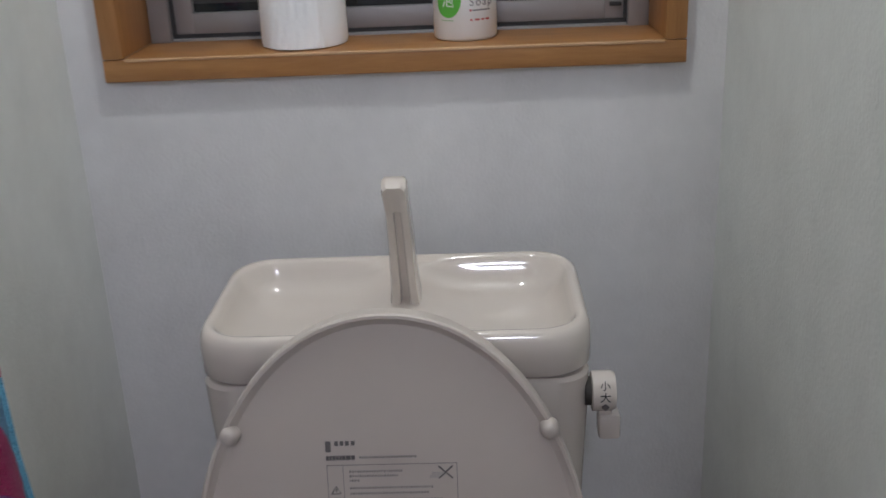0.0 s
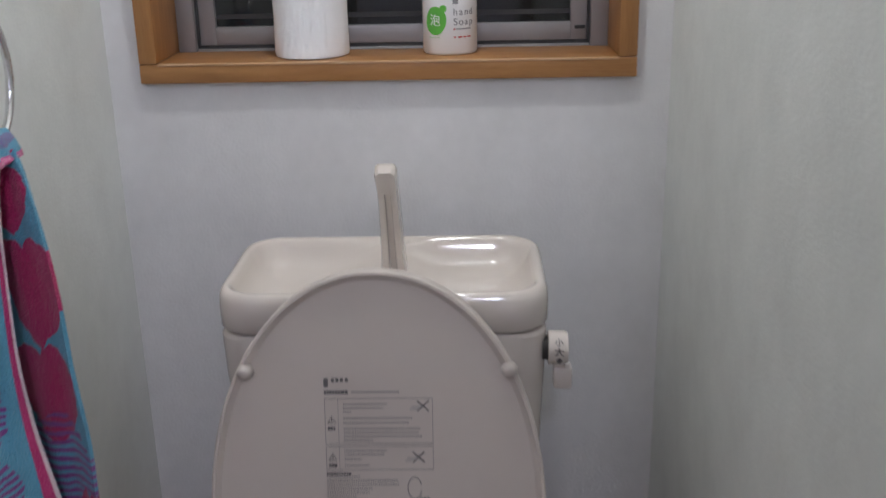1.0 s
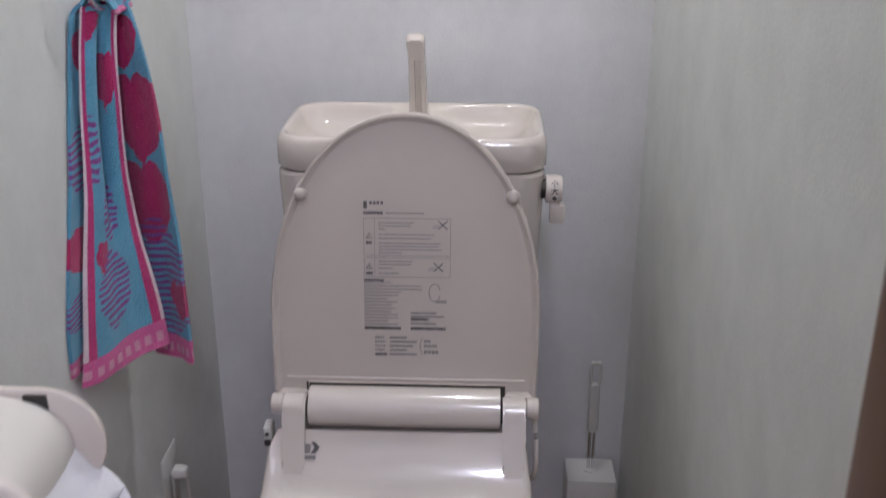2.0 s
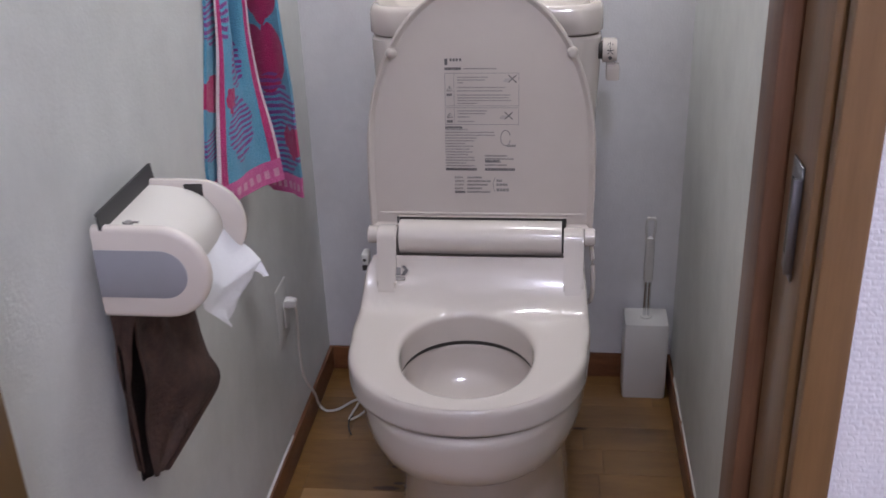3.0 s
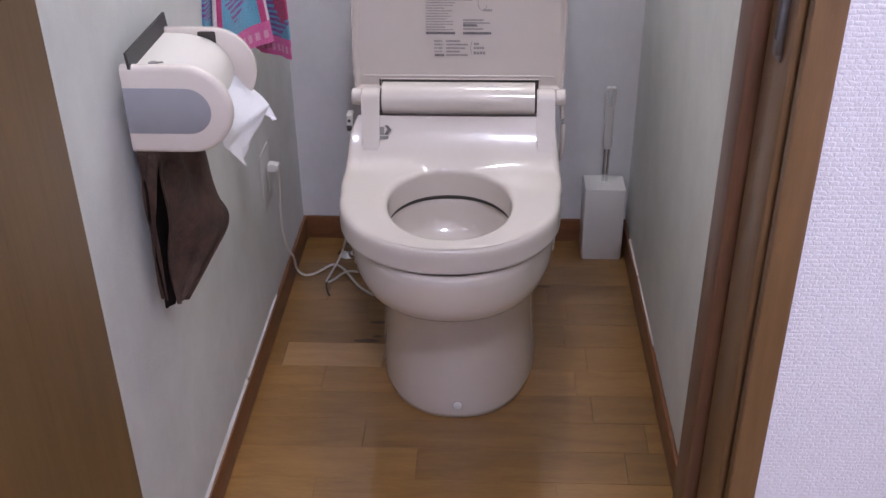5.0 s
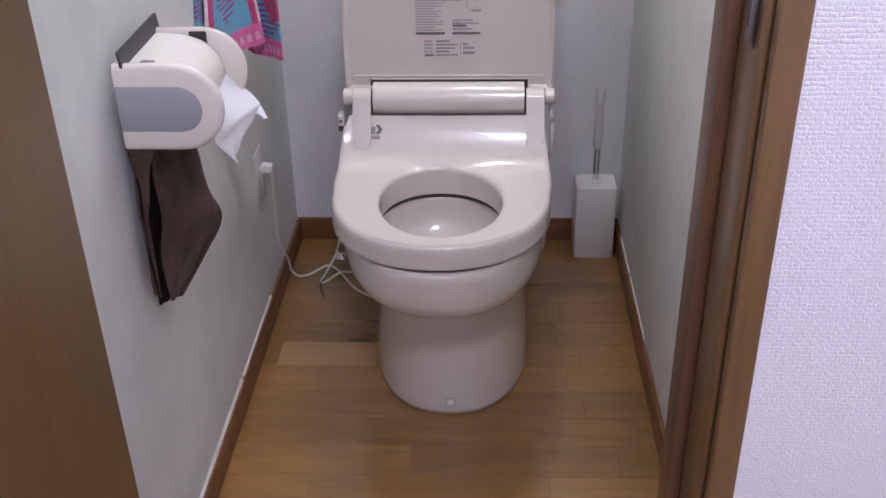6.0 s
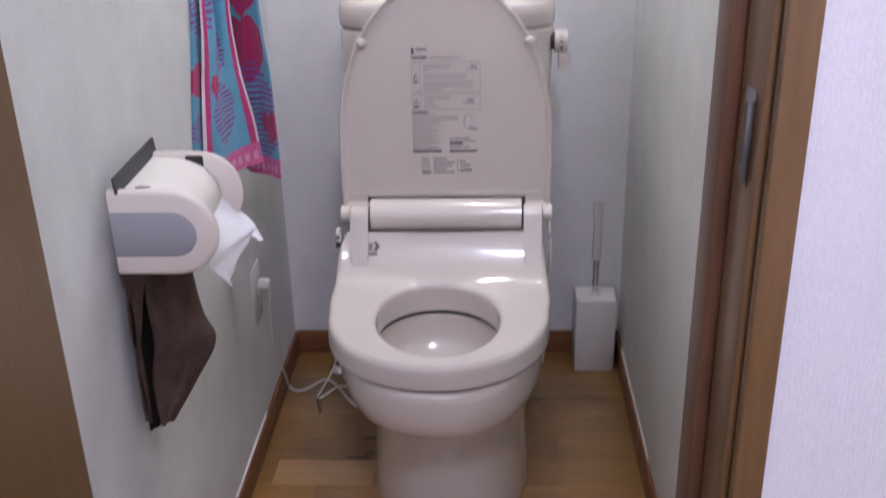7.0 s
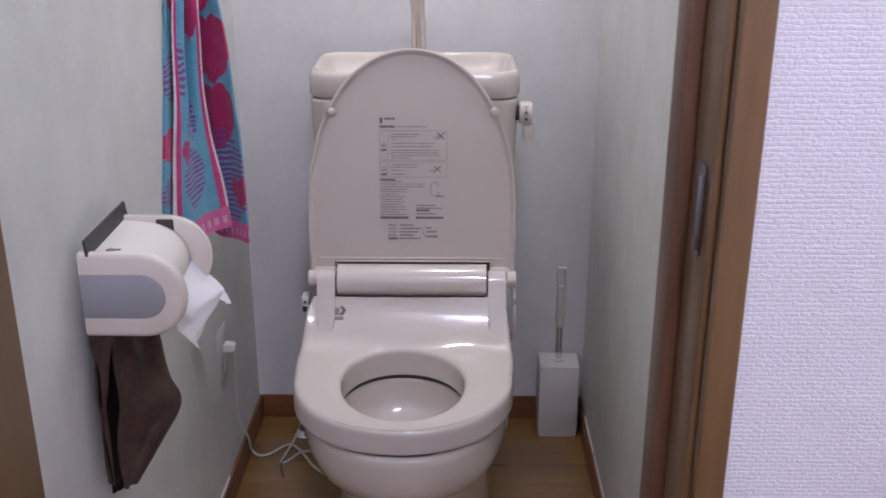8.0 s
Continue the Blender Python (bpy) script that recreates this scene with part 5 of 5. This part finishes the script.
towel = thing("towel", "turquoise and magenta patterned hand towel hanging folded", "towel", (-0.36, -0.46, 1.112))


def towel_panel(name, label, left, right, folds, depth, seed, mat, crease=0.0):
    le, ri = spline(left, 9), spline(right, 9)
    R, C = len(le), 40
    bm = bmesh.new()
    grid = []
    for i in range(R):
        v = i / (R - 1)
        row = []
        for j in range(C + 1):
            u = j / C
            p = le[i].lerp(ri[i], u)
            d = (ri[i] - le[i])
            nrm = Vector((-d.y, d.x, 0))
            nrm = nrm.normalized() if nrm.length > 1e-6 else Vector((1, 0, 0))
            if nrm.x < 0:
                nrm = -nrm
            w = depth * (0.35 + 0.65 * v) * math.sin(folds * math.pi * u + seed + 0.8 * v) * math.sin(math.pi * min(1, max(0, u))) ** 0.5
            w += 0.004 * noise.noise((u * 4 + seed, v * 6, seed))
            w -= crease * math.exp(-((u - 0.52 - 0.12 * v) / 0.10) ** 2) * math.exp(-((v - 0.36) / 0.22) ** 4)
            row.append(p + nrm * w - towel.location)
        grid.append(row)
    sheet(bm, grid, 0.0045)
    ob = part(name, bm, mat, towel, label, angle=80)
    return ob


towel_panel("back_panel", "outer fold with magenta hearts",
            [(-0.370, -0.448, 1.118), (-0.370, -0.440, 1.05), (-0.368, -0.440, 0.90), (-0.364, -0.440, 0.75), (-0.352, -0.452, 0.640)],
            [(-0.334, -0.446, 1.118), (-0.312, -0.466, 1.05), (-0.295, -0.476, 0.90), (-0.285, -0.482, 0.75), (-0.284, -0.486, 0.632)], 2.2, 0.005, 2.2, TOWEL_B)
towel_panel("front_panel", "inner fold with magenta hem",
            [(-0.372, -0.500, 1.118), (-0.376, -0.518, 1.05), (-0.378, -0.552, 0.90), (-0.379, -0.595, 0.77), (-0.380, -0.628, 0.672)],
            [(-0.338, -0.470, 1.118), (-0.340, -0.488, 1.05), (-0.340, -0.494, 0.90), (-0.328, -0.494, 0.79), (-0.310, -0.494, 0.668)], 1.6, 0.007, 0.6, TOWEL_A, 0.022)
towel_panel("rear_panel", "rear fold against the wall",
            [(-0.384, -0.505, 1.110), (-0.386, -0.54, 1.00), (-0.387, -0.585, 0.87), (-0.387, -0.628, 0.76), (-0.387, -0.638, 0.690)],
            [(-0.376, -0.468, 1.110), (-0.377, -0.47, 1.00), (-0.378, -0.48, 0.87), (-0.378, -0.49, 0.76), (-0.378, -0.50, 0.690)], 1.2, 0.002, 3.0, TOWEL_C)
towel_panel("loop_over", "gathered fold over the ring",
            [(-0.384, -0.500, 1.108), (-0.366, -0.502, 1.128), (-0.346, -0.498, 1.132), (-0.334, -0.490, 1.108)],
            [(-0.380, -0.430, 1.108), (-0.364, -0.426, 1.128), (-0.348, -0.424, 1.132), (-0.336, -0.426, 1.108)], 3.0, 0.002, 1.0, TOWEL_C)

# ---------------------------------------------------------------- floor planks
PLANK_W = 0.080
JOINTS = {-0.605: (-0.62, -0.261, 0.236, 0.66), -0.765: (-0.66, -0.162, 0.354, 0.80), -0.925: (-0.75, -0.232, 0.185, 0.62), -0.365: (-0.55, -0.20, 0.232, 0.64),
          -0.525: (-0.352, -0.150, 0.263, 0.70), -0.685: (-0.46, 0.02, 0.262, 0.75), -0.845: (-0.50, -0.06, 0.31, 0.79)}
rng = random.Random(11)
y = -0.045 + PLANK_W
while y > HALL_B:
    ya = round(y - PLANK_W, 3)
    inside = y > FRONT_IN
    xa, xb = (-W, W) if inside else (HALL_L, HALL_R)
    cuts = JOINTS.get(ya)
    if not cuts:
        cuts, c = [], -1.3 + rng.uniform(0, 0.45)
        while c < 1.3:
            cuts.append(c)
            c += rng.uniform(0.34, 0.62)
    marks = [xa] + [c for c in cuts if xa + 0.02 < c < xb - 0.02] + [xb]
    for x0, x1 in zip(marks, marks[1:]):
        top = min(y, 0.0)
        if top - ya < 0.004:
            continue
        bm = bmesh.new()
        hx, hy = (x1 - x0) / 2 - 0.00015, (top - ya) / 2 - 0.00015
        loft(bm, [[(-hx, -hy, -0.004), (hx, -hy, -0.004), (hx, hy, -0.004), (-hx, hy, -0.004)], [(-hx, -hy, -0.0005), (hx, -hy, -0.0005), (hx, hy, -0.0005), (-hx, hy, -0.0005)],
                  [(-hx + 0.0003, -hy + 0.0003, 0), (hx - 0.0003, -hy + 0.0003, 0), (hx - 0.0003, hy - 0.0003, 0), (-hx + 0.0003, hy - 0.0003, 0)]])
        pl = part("plank", bm, OAKLIGHT if ya == -0.525 and x0 == -0.352 else OAK, floor, smooth=False)
        pl.location = ((x0 + x1) / 2, (ya + top) / 2, 0)
    y = ya

# dark flat oval marks on the planks beside the toilet foot
for x, yy, w, h in ((-0.172, -0.368, 0.018, 0.0050), (-0.190, -0.436, 0.026, 0.0060), (0.182, -0.214, 0.020, 0.0040), (-0.168, -0.420, 0.010, 0.0040)):
    bm = bmesh.new()
    ring = [(w * math.cos(a) * (1 + 0.25 * noise.noise((a * 2, x, yy))), h * math.sin(a) * (1 + 0.5 * noise.noise((a * 3, yy, x)))) for a in [2 * math.pi * i / 22 for i in range(22)]]
    loft(bm, [[(px, py, 0.0) for px, py in ring], [(px * 0.97, py * 0.94, 0.0004) for px, py in ring]])
    dark_mark = part("dark_mark", bm, FLOORMARK, floor, smooth=False)
    dark_mark.location = (x, yy, 0.0)
